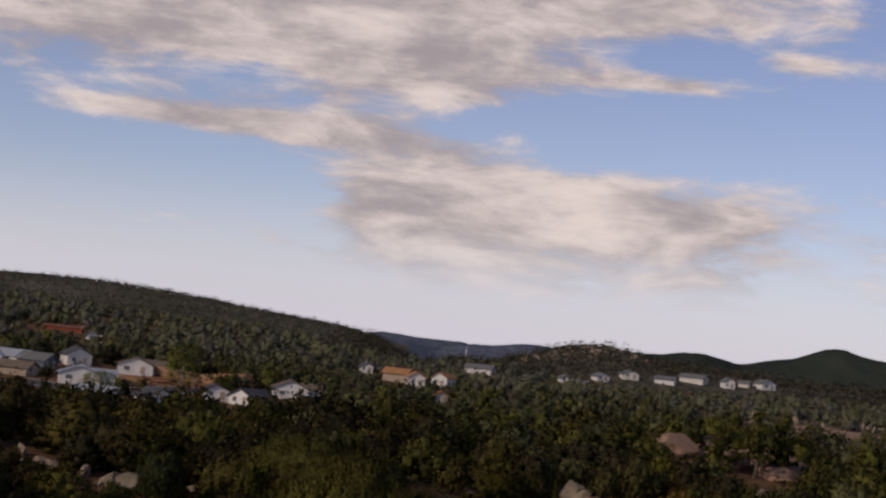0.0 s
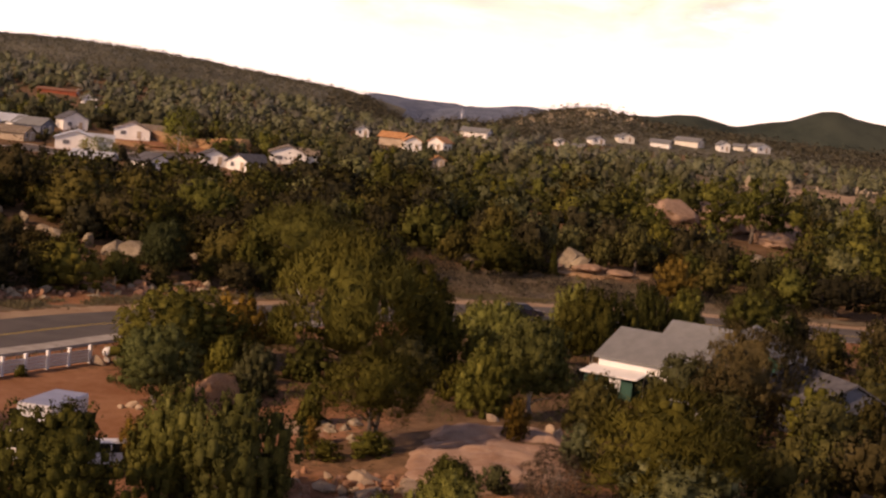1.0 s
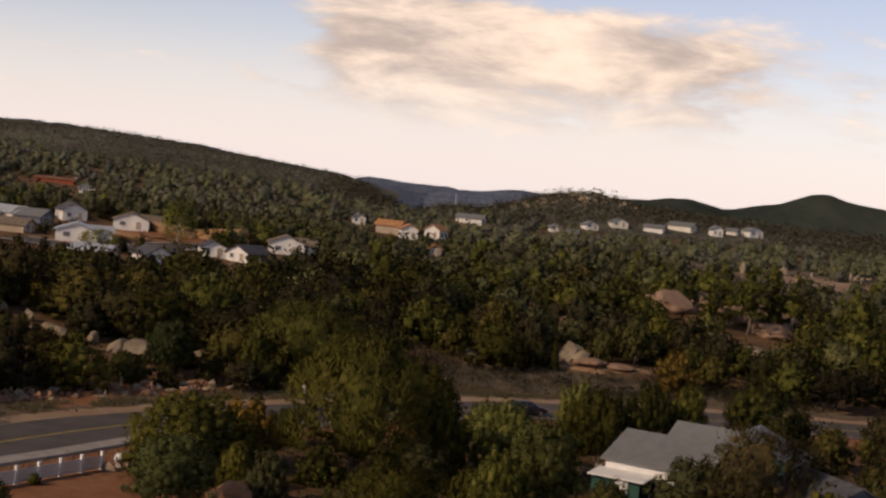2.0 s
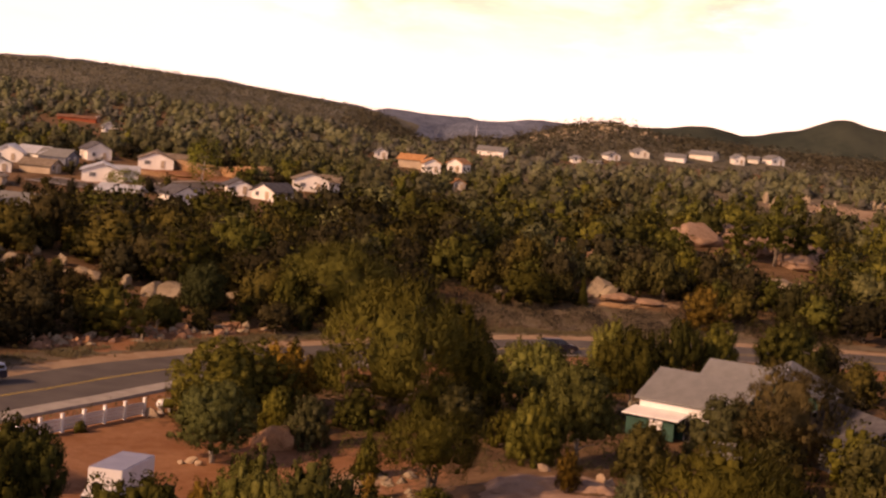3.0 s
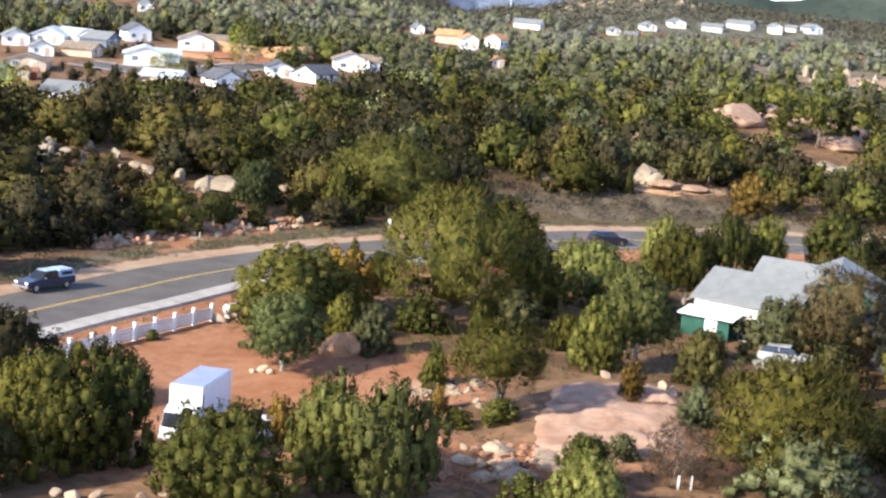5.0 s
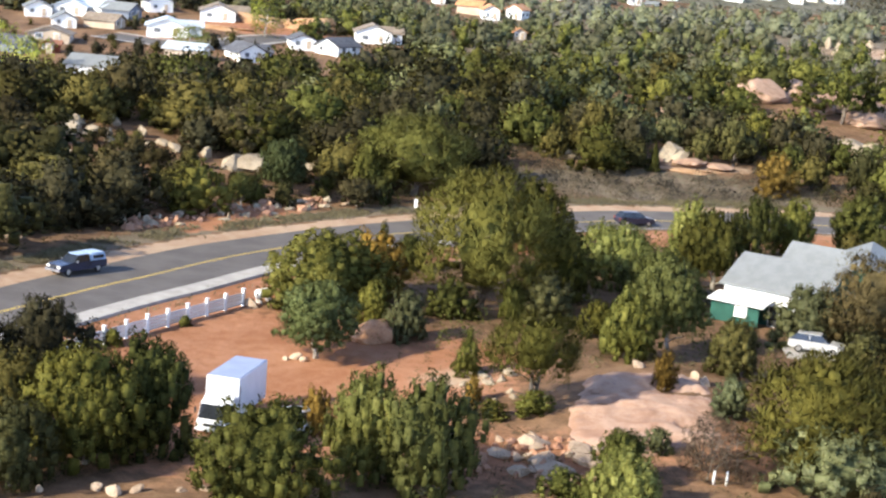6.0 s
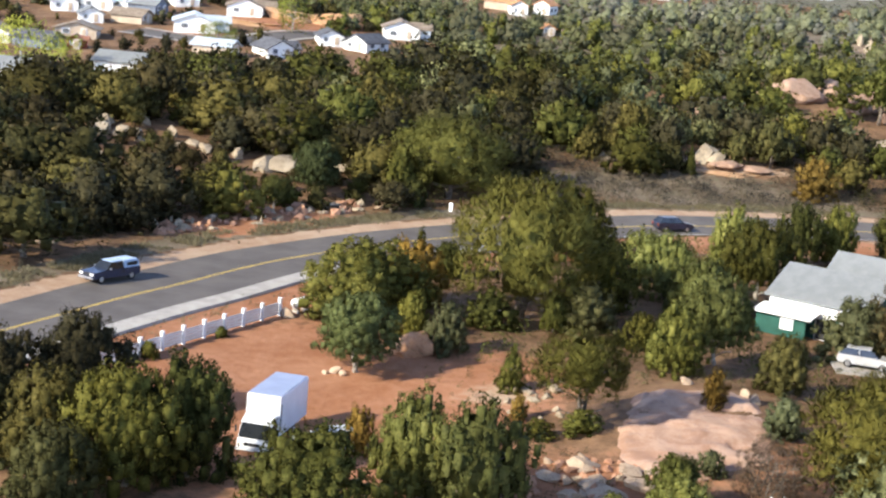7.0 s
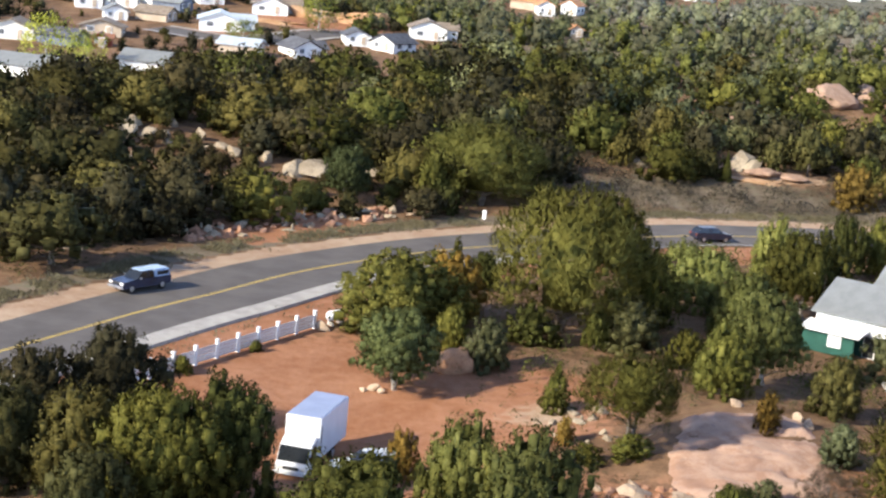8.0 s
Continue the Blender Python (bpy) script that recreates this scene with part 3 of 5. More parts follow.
    for k, (x, y, w, d, h, turn) in enumerate(((-65.5, 337, 11, 7, 4.2, 8), (-56.5, 337, 13, 7, 4.0, -12), (-72, 322, 12, 4, 2.0, 5), (8.5, 219.5, 6, 3, 1.3, 12), (15.5, 218.8, 9, 3, 1.2, 8))):
        ob = new("earth_bank", bank[k % 2])
        ob.matrix_basis = pose(x, y, ground_at(x, y) - 0.5, 0, 0, turn) @ Matrix.Diagonal((w, d, h * 1.3, 1))
        tagged(ob, "bare orange earth bank cut into the slope", "bank", "earth banks")
    # loose rocks
    place_rocks([(-44.5 + k * 0.2 - 0.8 * u, 154.5 + k * 0.265 + 0.6 * u, rnd.uniform(0.4, 1.8), rnd.uniform(0.3, 1.15)) for k, u in ((q % 90, rnd.uniform(-0.5, 4.5)) for q in range(110))], red + small, "broken red rock on the cut bank", "bank rocks", rnd)
    place_rocks([(rnd.uniform(-7.5, 2.5), rnd.uniform(90, 99), rnd.uniform(0.35, 1.2), rnd.uniform(0.3, 0.8)) for _ in range(70)], [rock_mesh("rock", s, ROCK_WARM, 0.6, 2, 0.5, 7, False, (0.2, 0.4)) for s in (34, 35)] + red, "small broken rock on bare red earth", "rubble", rnd)
    place_rocks([(-0.6, 92.5, 3.4, 0.8), (1.4, 94.8, 2.8, 0.8), (-2.4, 97.6, 2.2, 0.9), (-1.6, 94.6, 2.6, 0.7), (0.6, 97.0, 2.2, 0.6), (-4.4, 95.4, 1.8, 0.6), (2.2, 92.6, 2.0, 0.6), (-3.2, 92.2, 1.7, 0.7)], warm, "low buff slab of rock in red earth", "rubble", rnd)
    place_rocks([(rnd.uniform(-8, -4), rnd.uniform(106, 114), rnd.uniform(0.4, 1.2), rnd.uniform(0.3, 0.8)) for _ in range(14)], small, "pale loose rock on the ground", "yard rocks", rnd)
    place_rocks([(-20.7, 115.2, 1.0, 0.8), (-20.0, 114.7, 0.7, 0.5), (-21.3, 114.8, 0.6, 0.4), (-26.7, 129.0, 1.4, 1.1), (-26.3, 82.5, 0.8, 0.6), (-25.2, 82.2, 1.1, 0.8), (-24.2, 82.8, 0.9, 0.6), (-29.2, 81.2, 0.6, 0.5), (-21.8, 83.6, 0.7, 0.4), (-20.6, 84.2, 0.8, 0.4),
                 (8.9, 113.8, 1.0, 0.9), (9.6, 112.6, 0.9, 1.2), (5.0, 115.5, 1.0, 0.9), (-25.6, 178.6, 1.6, 0.7), (-52.6, 144.5, 2.6, 0.7)], [rock_mesh("rock", s, ROCK_WARM, 0.6, 2, 0.5, 7, False, (0.2, 0.4)) for s in (36, 37, 38)], "buff rock lying on the earth", "yard rocks", rnd)


def build_slab():
    """The big bare slab of pink granite in front of the house."""
    k = 56
    verts, faces = [], []
    for j in range(k + 1):
        for i in range(k + 1):
            u, v = i / k * 2 - 1, j / k * 2 - 1
            x, y = 5.0 + u * 6.3, 105.4 + v * 10.5 + u * 2.5
            r = max(0.0, 1 - (abs(u) ** 2.6 + abs(v) ** 2.6 + 0.35 * noise.noise((u * 2, v * 2, 3))))
            ledge = 0.22 * math.floor(3 * noise.noise((x * 0.13, y * 0.22, 1.5)) + 0.5)
            e = min(1.0, r * 1.5) * (1 - max(abs(u), abs(v)) ** 6)
            h = e * e * (3 - 2 * e) * (0.5 + ledge + 0.22 * noise.noise((x * 0.5, y * 0.8, 7)) + 0.08 * noise.noise((x * 1.6, y * 2.2, 2)))
            verts.append((x, y, ground_at(x, y) - 0.25 + h))
            if i < k and j < k:
                a = j * (k + 1) + i
                faces.append((a, a + 1, a + k + 2, a + k + 1))
    ob = new("granite_slab", mesh_of("granite_slab", verts, faces, ROCK_SLAB, True))
    tagged(ob, "broad smooth slab of pink granite bedrock", "rock")


# ---- trees ----
def unit_rows(v):
    return v / np.maximum(np.linalg.norm(v, axis=1)[:, None], 1e-9)


def sprays(rng, centre, normal, length, width, lean=0.0):
    """One small pointed spray of leaves (a bent quad) at each place, facing out; lean lifts its tip off the crown."""
    n = unit_rows(normal)
    side = unit_rows(np.cross(n, rng.normal(size=n.shape)))
    up = np.array([0, 0, 1.0]) - n * n[:, 2:3]
    t = unit_rows(unit_rows(side * 0.6 + up * 1.1) + lean * n)
    b = unit_rows(np.cross(t, n))
    n = np.cross(b, t)
    le = (length * rng.uniform(0.6, 1.35, len(n)))[:, None]
    wi = (width * rng.uniform(0.6, 1.35, len(n)))[:, None]
    v = np.stack([centre - t * le * 0.5, centre + b * wi * 0.5 + n * wi * 0.2, centre + t * le * 0.5 + n * le * 0.12, centre - b * wi * 0.5 + n * wi * 0.2], 1)
    return v.reshape(-1, 3)


CUBE = np.array([(x, y, z) for x in (-1, 1) for y in (-1, 1) for z in (-1, 1)], float) / math.sqrt(3)
CUBE_FACES = np.array([(0, 1, 3, 2), (4, 6, 7, 5), (0, 4, 5, 1), (2, 3, 7, 6), (0, 2, 6, 4), (1, 5, 7, 3)])


def crown_points(rng, shape, lumps):
    """Centres and radii of the clumps of a crown about 6 m tall and 5.5 m across."""
    if shape == "cone":
        prof, lo, hi = lambda q: 2.6 * (1 - q) ** 0.8 + 0.15, 0.4, 5.9
    elif shape == "oak":
        prof, lo, hi = lambda q: 2.75 * np.sqrt(np.clip(1 - ((q - 0.45) / 0.58) ** 2, 0.02, 1)), 0.9, 5.8
    elif shape == "umbrella":
        prof, lo, hi = lambda q: 2.7 * np.sqrt(np.clip(1 - ((q - 0.35) / 0.7) ** 2, 0.02, 1)), 2.7, 5.8
    elif shape == "pine":
        prof, lo, hi = lambda q: 2.5 * (1.05 - q) ** 0.6 * (0.65 + 0.35 * np.cos(q * 22)), 1.8, 6.0
    elif shape == "bush":
        prof, lo, hi = lambda q: 2.7 * np.sqrt(np.clip(1 - (q * 0.95) ** 2.2, 0.02, 1)), 0.3, 5.5
    elif shape == "standard":
        prof, lo, hi = lambda q: 2.7 * np.sqrt(np.clip(1 - ((q - 0.4) / 0.62) ** 2, 0.05, 1)), 1.6, 5.6
    else:
        prof, lo, hi = lambda q: 2.6 * np.clip(1 - ((q - 0.32) / 0.72) ** 2, 0.02, 1) ** 0.55, 0.45, 5.6
    # clumps spread evenly over the crown's uneven skin
    many = lumps * 3
    u, th = rng.uniform(0, 1, many * 3), rng.uniform(0, 2 * math.pi, many * 3)
    full = prof(u)
    take = np.flatnonzero(rng.uniform(0, full.max(), many * 3) < full + 0.15)[:many]
    u, th = u[take], th[take]
    a1, a2, a3 = rng.uniform(0, 6.3, 3)
    lobe = 1 + 0.13 * np.sin(th * 2 + a1) + 0.11 * np.sin(th * 3 + a2 + 3 * u) + 0.09 * np.sin(th * 5 + a3 - 5 * u)
    r = prof(u) * lobe * rng.uniform(0.72, 1.04, len(u))
    c = np.stack([r * np.cos(th), r * np.sin(th), lo + (hi - lo) * u], 1)
    top = np.array([[0.0, 0.0, lo + (hi - lo) * 0.45]])
    o = Vector(rng.uniform(0, 40, 3))
    rugged = np.array([noise.noise(Vector(p).normalized() * 1.9 + o) + 0.5 * noise.noise(Vector(p).normalized() * 4.0 + o) for p in c - top])
    c = top + (c - top) * (1 + 0.3 * rugged[:, None] * np.array([1, 1, 0.75]))
    picked, gap = [0], ((c - c[0]) ** 2).sum(1)
    while len(picked) < lumps:
        k = int((gap * rng.uniform(0.35, 1.0, len(c))).argmax())
        picked.append(k)
        gap = np.minimum(gap, ((c - c[k]) ** 2).sum(1))
    c = c[picked]
    us = np.linspace(0, 1, 40)
    skin = 2 * math.pi * float(prof(us).mean()) * (hi - lo) + math.pi * float(prof(np.array(0.85))) ** 2
    rr = math.sqrt(skin / lumps) * rng.uniform(0.34, 0.84, lumps)
    pull = np.maximum(1 - 0.45 * rr / np.maximum(np.hypot(c[:, 0], c[:, 1]), 1e-6), 0)
    c[:, :2] *= pull[:, None]
    c[:, 2] -= 0.3 * rr
    if shape in ("oak", "umbrella"):
        # a loose crown gathers into a few boughs with gaps between them
        k = 13
        a, q = rng.uniform(0, 2 * math.pi, k), rng.uniform(0.12, 0.92, k)
        w = prof(q) * rng.uniform(0.55, 0.8, k)
        bough = np.stack([w * np.cos(a), w * np.sin(a), lo + (hi - lo) * q], 1)
        near = ((c[:, None] - bough[None]) ** 2).sum(-1).argmin(1)
        c = c + (bough[near] - c) * rng.uniform(0.0, 0.3, (lumps, 1))
    return c, rr, top, (prof, lo, hi)


def crown_arrays(seed, shape, lumps, per, length, width, jitter=0.3, core=True, tall=1.3, tuft=0.0):
    rng = np.random.default_rng(seed)
    c, rr, top, (prof, lo, hi) = crown_points(rng, shape, lumps)
    k = lumps * per
    feathery = shape in ("oak", "umbrella")
    out = unit_rows(c - top)
    d = unit_rows(rng.normal(size=(k, 3)) + np.repeat(out, per, 0) * 0.9 + np.array([0, 0, 0.35]))
    at = np.repeat(c, per, 0) + d * np.repeat(rr, per)[:, None] * rng.uniform(0.7, 1.6 if feathery else 1.14, (k, 1)) * np.array([1, 1, tall])
    at[:, 2] = np.maximum(at[:, 2], 0.12)
    v = sprays(rng, at, d + jitter * rng.normal(size=d.shape), length, width, tuft)
    q = np.arange(len(v)).reshape(-1, 4)
    # leaves take the light clump by clump
    soft = np.repeat(unit_rows(d * (0.45 if feathery else 0.7) + np.repeat(out, per, 0) * (0.7 if feathery else 0.4) + 0.14 * rng.normal(size=d.shape)), 4, 0)
    if core:
        # a dense heart in each clump, and an inner body behind them all
        vv = (c[:, None] + CUBE[None] * (rr * (0.4 if feathery else 0.66 if lumps > 60 else 0.56))[:, None, None] * rng.uniform(0.8, 1.1, (lumps, 8, 1)) * np.array([1, 1, tall])).reshape(-1, 3)
        vv[:, 2] = np.maximum(vv[:, 2], 0.05)
        q = np.concatenate([q, (CUBE_FACES[None] + np.arange(lumps)[:, None, None] * 8).reshape(-1, 4) + len(v)])
        v = np.concatenate([v, vv])
        soft = np.concatenate([soft, unit_rows(np.tile(CUBE, (lumps, 1)) * 0.7 + np.repeat(out, 8, 0) * 0.4)])
        rings, ss = (6, 9) if lumps > 40 else (4, 6) if lumps > 12 else (2, 4)
        us = np.linspace(0.06, 0.9, rings)
        th = np.arange(ss) * 2 * math.pi / ss
        rad = np.maximum(prof(us) * (0.42 if feathery else 0.52), 0.08)
        hull = np.stack([np.outer(rad, np.cos(th)), np.outer(rad, np.sin(th)), np.repeat((lo + (hi - lo) * us)[:, None], ss, 1)], -1)
        hull = hull * rng.uniform(0.8, 1.1, (rings, ss, 1)) ** np.array([1, 1, 0.2])
        hq = [(r * ss + s, r * ss + (s + 1) % ss, (r + 1) * ss + (s + 1) % ss, (r + 1) * ss + s) for r in range(rings - 1) for s in range(ss)]
        q = np.concatenate([q, np.array(hq) + len(v)])
        v = np.concatenate([v, hull.reshape(-1, 3)])
        soft = np.concatenate([soft, unit_rows(hull.reshape(-1, 3) - top)])
    return v, q, soft


def tube(path, radii, sides=7):
    verts, faces = [], []
    for k, (p, r) in enumerate(zip(path, radii)):
        p = Vector(p)
        d = (Vector(path[min(k + 1, len(path) - 1)]) - Vector(path[max(k - 1, 0)])).normalized()
        a = d.orthogonal().normalized()
        b = d.cross(a)
        for s in range(sides):
            w = 2 * math.pi * s / sides
            verts.append(p + (a * math.cos(w) + b * math.sin(w)) * r)
    for k in range(len(path) - 1):
        for s in range(sides):
            i, j = k * sides + s, k * sides + (s + 1) % sides
            faces.append((i, j, j + sides, i + sides))
    faces.append(tuple(range(sides - 1, -1, -1)))
    faces.append(tuple(range((len(path) - 1) * sides, len(path) * sides)))
    return verts, faces


def trunk_mesh(seed, tall, thick, mat, limbs=6, reach=1.7, stems=1, split=False):
    """The woody parts of a tree: (part name, mesh) one by one, or all in one trunk."""
    rnd = random.Random(seed)
    verts, faces, pieces = [], [], []

    def join(v, f, name="limb"):
        if split:
            pieces.append((name, mesh_of(name, v, f, mat, True)))
            return
        o = len(verts)
        verts.extend(v)
        faces.extend(tuple(i + o for i in q) for q in f)

    for s in range(stems):
        lean = Vector((rnd.uniform(-0.25, 0.25), rnd.uniform(-0.25, 0.25), 0)) * (1 + stems * 0.4)
        base = Vector((rnd.uniform(-0.2, 0.2), rnd.uniform(-0.2, 0.2), 0)) * (stems - 1)
        path = [base + lean * (q / 5) * tall * 0.5 + Vector((rnd.uniform(-0.08, 0.08), rnd.uniform(-0.08, 0.08), tall * q / 5 - 0.15)) for q in range(6)]
        join(*tube(path, [thick * (1.25 - 0.95 * q / 5) for q in range(6)]), "trunk")
        for _ in range(limbs):
            k = rnd.randint(1, 4)
            a = rnd.uniform(0, 2 * math.pi)
            w = Vector((math.cos(a), math.sin(a), rnd.uniform(0.25, 0.8))) * rnd.uniform(0.6, 1.0) * reach
            p = path[k]
            join(*tube([p, p + w * 0.5 + Vector((0, 0, 0.1)), p + w], [thick * 0.45, thick * 0.3, thick * 0.12], 5))
    return pieces or [("trunk", mesh_of("trunk", verts, faces, mat, True))]


TREES = {}


def tree_kind(key, name, label, category, shape, leaf, seed, lumps, per, length, width, trunk, jitter=0.3, core=True, tall=1.35, tuft=0.0):
    """The first of a kind, kept under the ground plan's edge; the rest are its copies."""
    v, q, soft = crown_arrays(seed, shape, lumps, per, length, width, jitter, core, tall, tuft)
    TREES.setdefault(key, []).append((name, label, category, mesh_quads("crown", v, q, leaf, soft), trunk))


def plant(key, x, y, h, w, rnd, group="", label="", sink=0.05):
    kinds = TREES[key]
    name, text, category, crown, trunk = kinds[rnd.randrange(len(kinds))]
    m = pose(x, y, ground_at(x, y) - sink, 0, 0, rnd.uniform(0, 360)) @ Matrix.Diagonal((w / 5.0, w / 5.0, h / 6.0, 1))
    top = thing(name, label or text, category, group, at=m)
    for wood, me in trunk:
        part(wood, me, top)
    part("crown", crown, top)
    return top


def build_tree_kinds():
    tj = [trunk_mesh(s, 3.6, 0.2, BARK, 7, 1.6, 2) for s in (1, 2)]
    ts = [trunk_mesh(s, 3.4, 0.17, BARK_PALE, 7, 1.7, 1) for s in (3, 4)]
    to = [trunk_mesh(s, 4.0, 0.15, BARK, 7, 1.9, 2, True) for s in (5, 6)]
    tw = [trunk_mesh(s, 3.4, 0.16, BARK, 3, 1.4, 1) for s in (8, 9)]
    tp = trunk_mesh(7, 5.6, 0.2, BARK, 14, 1.6, 1)
    for s in range(4):
        tree_kind("juniper", "juniper_tree", "dense dark green juniper with a lumpy crown", "tree", "juniper", LEAF, 20 + s, 150, 50, 0.19, 0.105, tj[s % 2], 0.3, True, 1.7, 0.6)
    for s in range(2):
        tree_kind("dark", "juniper_tree", "very dark green juniper with dense shaggy tufts", "tree", "juniper", (LEAF_WOOD, LEAF_DUSK)[s], 16 + s, 150, 50, 0.19, 0.105, tj[s], 0.3, True, 1.7, 0.6)
    for s in range(3):
        tree_kind("pale", "juniper_tree", "light yellow-green juniper with upright tufts", "tree", ("juniper", "standard", "juniper")[s], (LEAF_PALE, LEAF, LEAF_PALE)[s], 25 + s, 140, 50, 0.20, 0.105, (tj[0], ts[0], tj[1])[s], 0.3, True, 1.9, 0.6)
    for s in range(2):
        tree_kind("standard", "juniper_tree", "round-crowned green juniper on a bare trunk", "tree", "standard", LEAF_GREEN, 30 + s, 170, 54, 0.17, 0.10, ts[s % 2], 0.3, True, 1.25, 0.5)
        tree_kind("oak", "scrub_oak", "feathery olive-green scrub oak with loose crown", "tree", "oak", LEAF_OLIVE, 40 + s, 120, 90, 0.40, 0.045, to[s], 0.5, True, 1.15, 0.9)
        tree_kind("umbrella", "scrub_oak", "feathery green oak with an umbrella crown on bare stems", "tree", "umbrella", LEAF_OAK, 45 + s, 90, 90, 0.40, 0.045, to[s], 0.5, True, 1.0, 1.1)
        tree_kind("thin", "scrub_oak", "thin brownish oak with a half-bare crown", "tree", "oak", LEAF_DRY, 47 + s, 110, 80, 0.40, 0.045, to[s], 0.6, True, 1.1, 1.2)
        tree_kind("dome", "juniper_tree", "wide olive-green juniper with a domed crown", "tree", "bush", LEAF_DOME, 35 + s, 180, 54, 0.17, 0.10, ts[s], 0.3, True, 1.3, 0.5)
        tree_kind("sage", "sage_shrub", "grey-green shrub with soft rounded clumps", "shrub", "bush", LEAF_GREY, 50 + s, 90, 46, 0.22, 0.11, tj[s], 0.3, True, 1.5, 0.5)
        tree_kind("rust", "rust_bush", "rust-brown bush with dry leaves", "shrub", "bush", LEAF_RUST, 60 + s, 80, 44, 0.28, 0.11, tj[s], 0.6, True, 1.3, 0.8)
        tree_kind("bush", "low_bush", "low dark olive bush on open ground", "shrub", "bush", LEAF, 70 + s, 70, 44, 0.32, 0.13, tj[s], 0.5, True, 1.3, 0.8)
        tree_kind("lime", "spring_tree", "bright yellow-green tree in fresh leaf", "tree", "oak", LEAF_LIME, 80 + s, 60, 26, 0.42, 0.16, ts[s], 0.5, False, 1.2, 0.6)
    tree_kind("cone", "young_cypress", "narrow dark green conical evergreen", "tree", "cone", LEAF, 90, 110, 40, 0.26, 0.13, tj[0], 0.3, True, 1.5, 0.5)
    for s in range(3):
        tree_kind("pine", "ponderosa_pine", "tall dark pine with tiered open branches", "tree", "pine", LEAF, 95 + s, 70, 30, 0.42, 0.13, tp, 0.7, True, 0.8, 1.0)
    for s in range(8):
        tree_kind("wood", "juniper_tree", "dark green juniper in dense hillside woodland", "tree", ("juniper", "standard", "juniper", "bush", "juniper", "bush", "standard", "juniper")[s],
                  (LEAF_WOOD, LEAF_DUSK, LEAF_WOOD, LEAF_WOOD, LEAF, LEAF_OLIVE, LEAF_WOOD, LEAF_DUSK)[s], 100 + s, 44, 15, 0.42, 0.26, tw[s % 2], 0.25, True, 1.5, 0.5)
    # woods' edge junipers: the shadow on them is put into darker leaves
    for s in range(3):
        tree_kind("dusk_shade", "juniper_tree", "dusky juniper at the edge of the woods, shade put into its leaf colour", "tree", ("juniper", "standard", "bush")[s], (LEAF_DUSK, LEAF_WOOD, LEAF_DUSK)[s], 110 + s, 44, 15, 0.42, 0.26, tw[s % 2], 0.25, True, 1.5, 0.5)


# x, y, height, width of each tree, stretch by stretch
DARK_JUNIPERS = [(12.0, 117.6, 4.4, 3.8), (-35.1, 99.7, 6.5, 5.9), (-33.2, 88.6, 6.0, 5.2), (-38.5, 95.0, 6.0, 5.5), (-37.5, 88.0, 6.0, 5.5), (-31.0, 81.5, 5.0, 4.5)]
NEAR_JUNIPERS = [(-28.5, 86.8, 7.1, 6.3), (-25.6, 89.8, 7.3, 5.0), (-17.1, 82.0, 6.2, 6.4),
                 (2.9, 91.3, 3.6, 3.1)]
YARD_JUNIPERS = [(-15.7, 149.8, 3.4, 3.2), (-16.3, 126.4, 3.8, 2.8), (-1.1, 142.1, 7.2, 5.1), (-3.7, 166.1, 7.1, 6.4), (-5.1, 132.5, 3.5, 2.0), (2.1, 128.3, 3.1, 2.8),
                 (4.1, 119.3, 5.4, 4.4), (23.8, 173.2, 6.4, 4.6), (32.1, 179.0, 6.5, 7.1)]
PALES = [(-12.1, 88.8, 6.6, 4.6), (-8.4, 87.2, 6.9, 5.3), (3.2, 86.8, 3.6, 3.9), (11.9, 162.6, 7.1, 4.6), (13.6, 152.2, 7.7, 6.0), (19.5, 169.8, 6.7, 3.9), (4.9, 149.5, 6.2, 5.3), (7.4, 141.2, 5.8, 5.5), (3.0, 157.0, 5.0, 4.4)]
DOMES = [(-21.2, 131.9, 6.9, 9.4)]
THIN = [(25.0, 133.0, 8.0, 7.6)]
UMBRELLAS = [(-2.7, 104.6, 6.5, 5.8)]
FAR_SIDE_JUNIPERS = [(-24.3, 184.9, 6.3, 3.9), (-11.7, 201.2, 6.3, 6.4), (3.3, 213.1, 5.4, 7.1), (8.2, 216.7, 4.4, 4.2), (17.3, 223.2, 4.8, 3.8), (37.9, 215.1, 5.9, 4.2), (21.9, 223.6, 6.9, 5.5), (31.6, 214.9, 4.8, 4.6), (25.4, 231.2, 6.4, 4.9), (26.0, 265.5, 4.7, 6.6)]
STANDARDS = [(-19.2, 115.6, 6.1, 5.6), (7.6, 125.0, 7.4, 5.0), (-36.5, 172.5, 3.9, 2.6), (-33.4, 180.2, 6.6, 4.8)]
OAKS = [(-8.0, 136.7, 11.6, 10.8), (15.3, 96.7, 7.6, 9.0), (-18.9, 188.5, 9.0, 10.9)]
SAGES = [(16.0, 93.2, 4.8, 7.4), (-13.2, 123.0, 4.2, 3.4), (-2.4, 133.5, 4.3, 5.3), (5.4, 97.7, 1.7, 1.8), (10.7, 106.0, 2.8, 2.7), (20.0, 133.6, 5.4, 6.0), (30.6, 226.0, 4.0, 2.4)]
RUSTS = [(-16.4, 97.7, 3.3, 1.8), (6.5, 110.2, 2.8, 1.8), (-6.8, 106.1, 1.9, 1.2), (26.0, 208.4, 5.6, 5.3), (-17.6, 138.2, 5.8, 5.0)]
BUSHES = [(-10.3, 132.2, 3.2, 3.8), (-2.5, 103.8, 1.6, 2.6), (-0.6, 89.0, 1.6, 2.4), (-5.4, 102.6, 1.2, 2.2), (1.0, 88.0, 1.5, 2.0), (-34.0, 112.9, 1.3, 1.3), (-30.4, 120.6, 0.9, 0.9)]
PLANTED = []


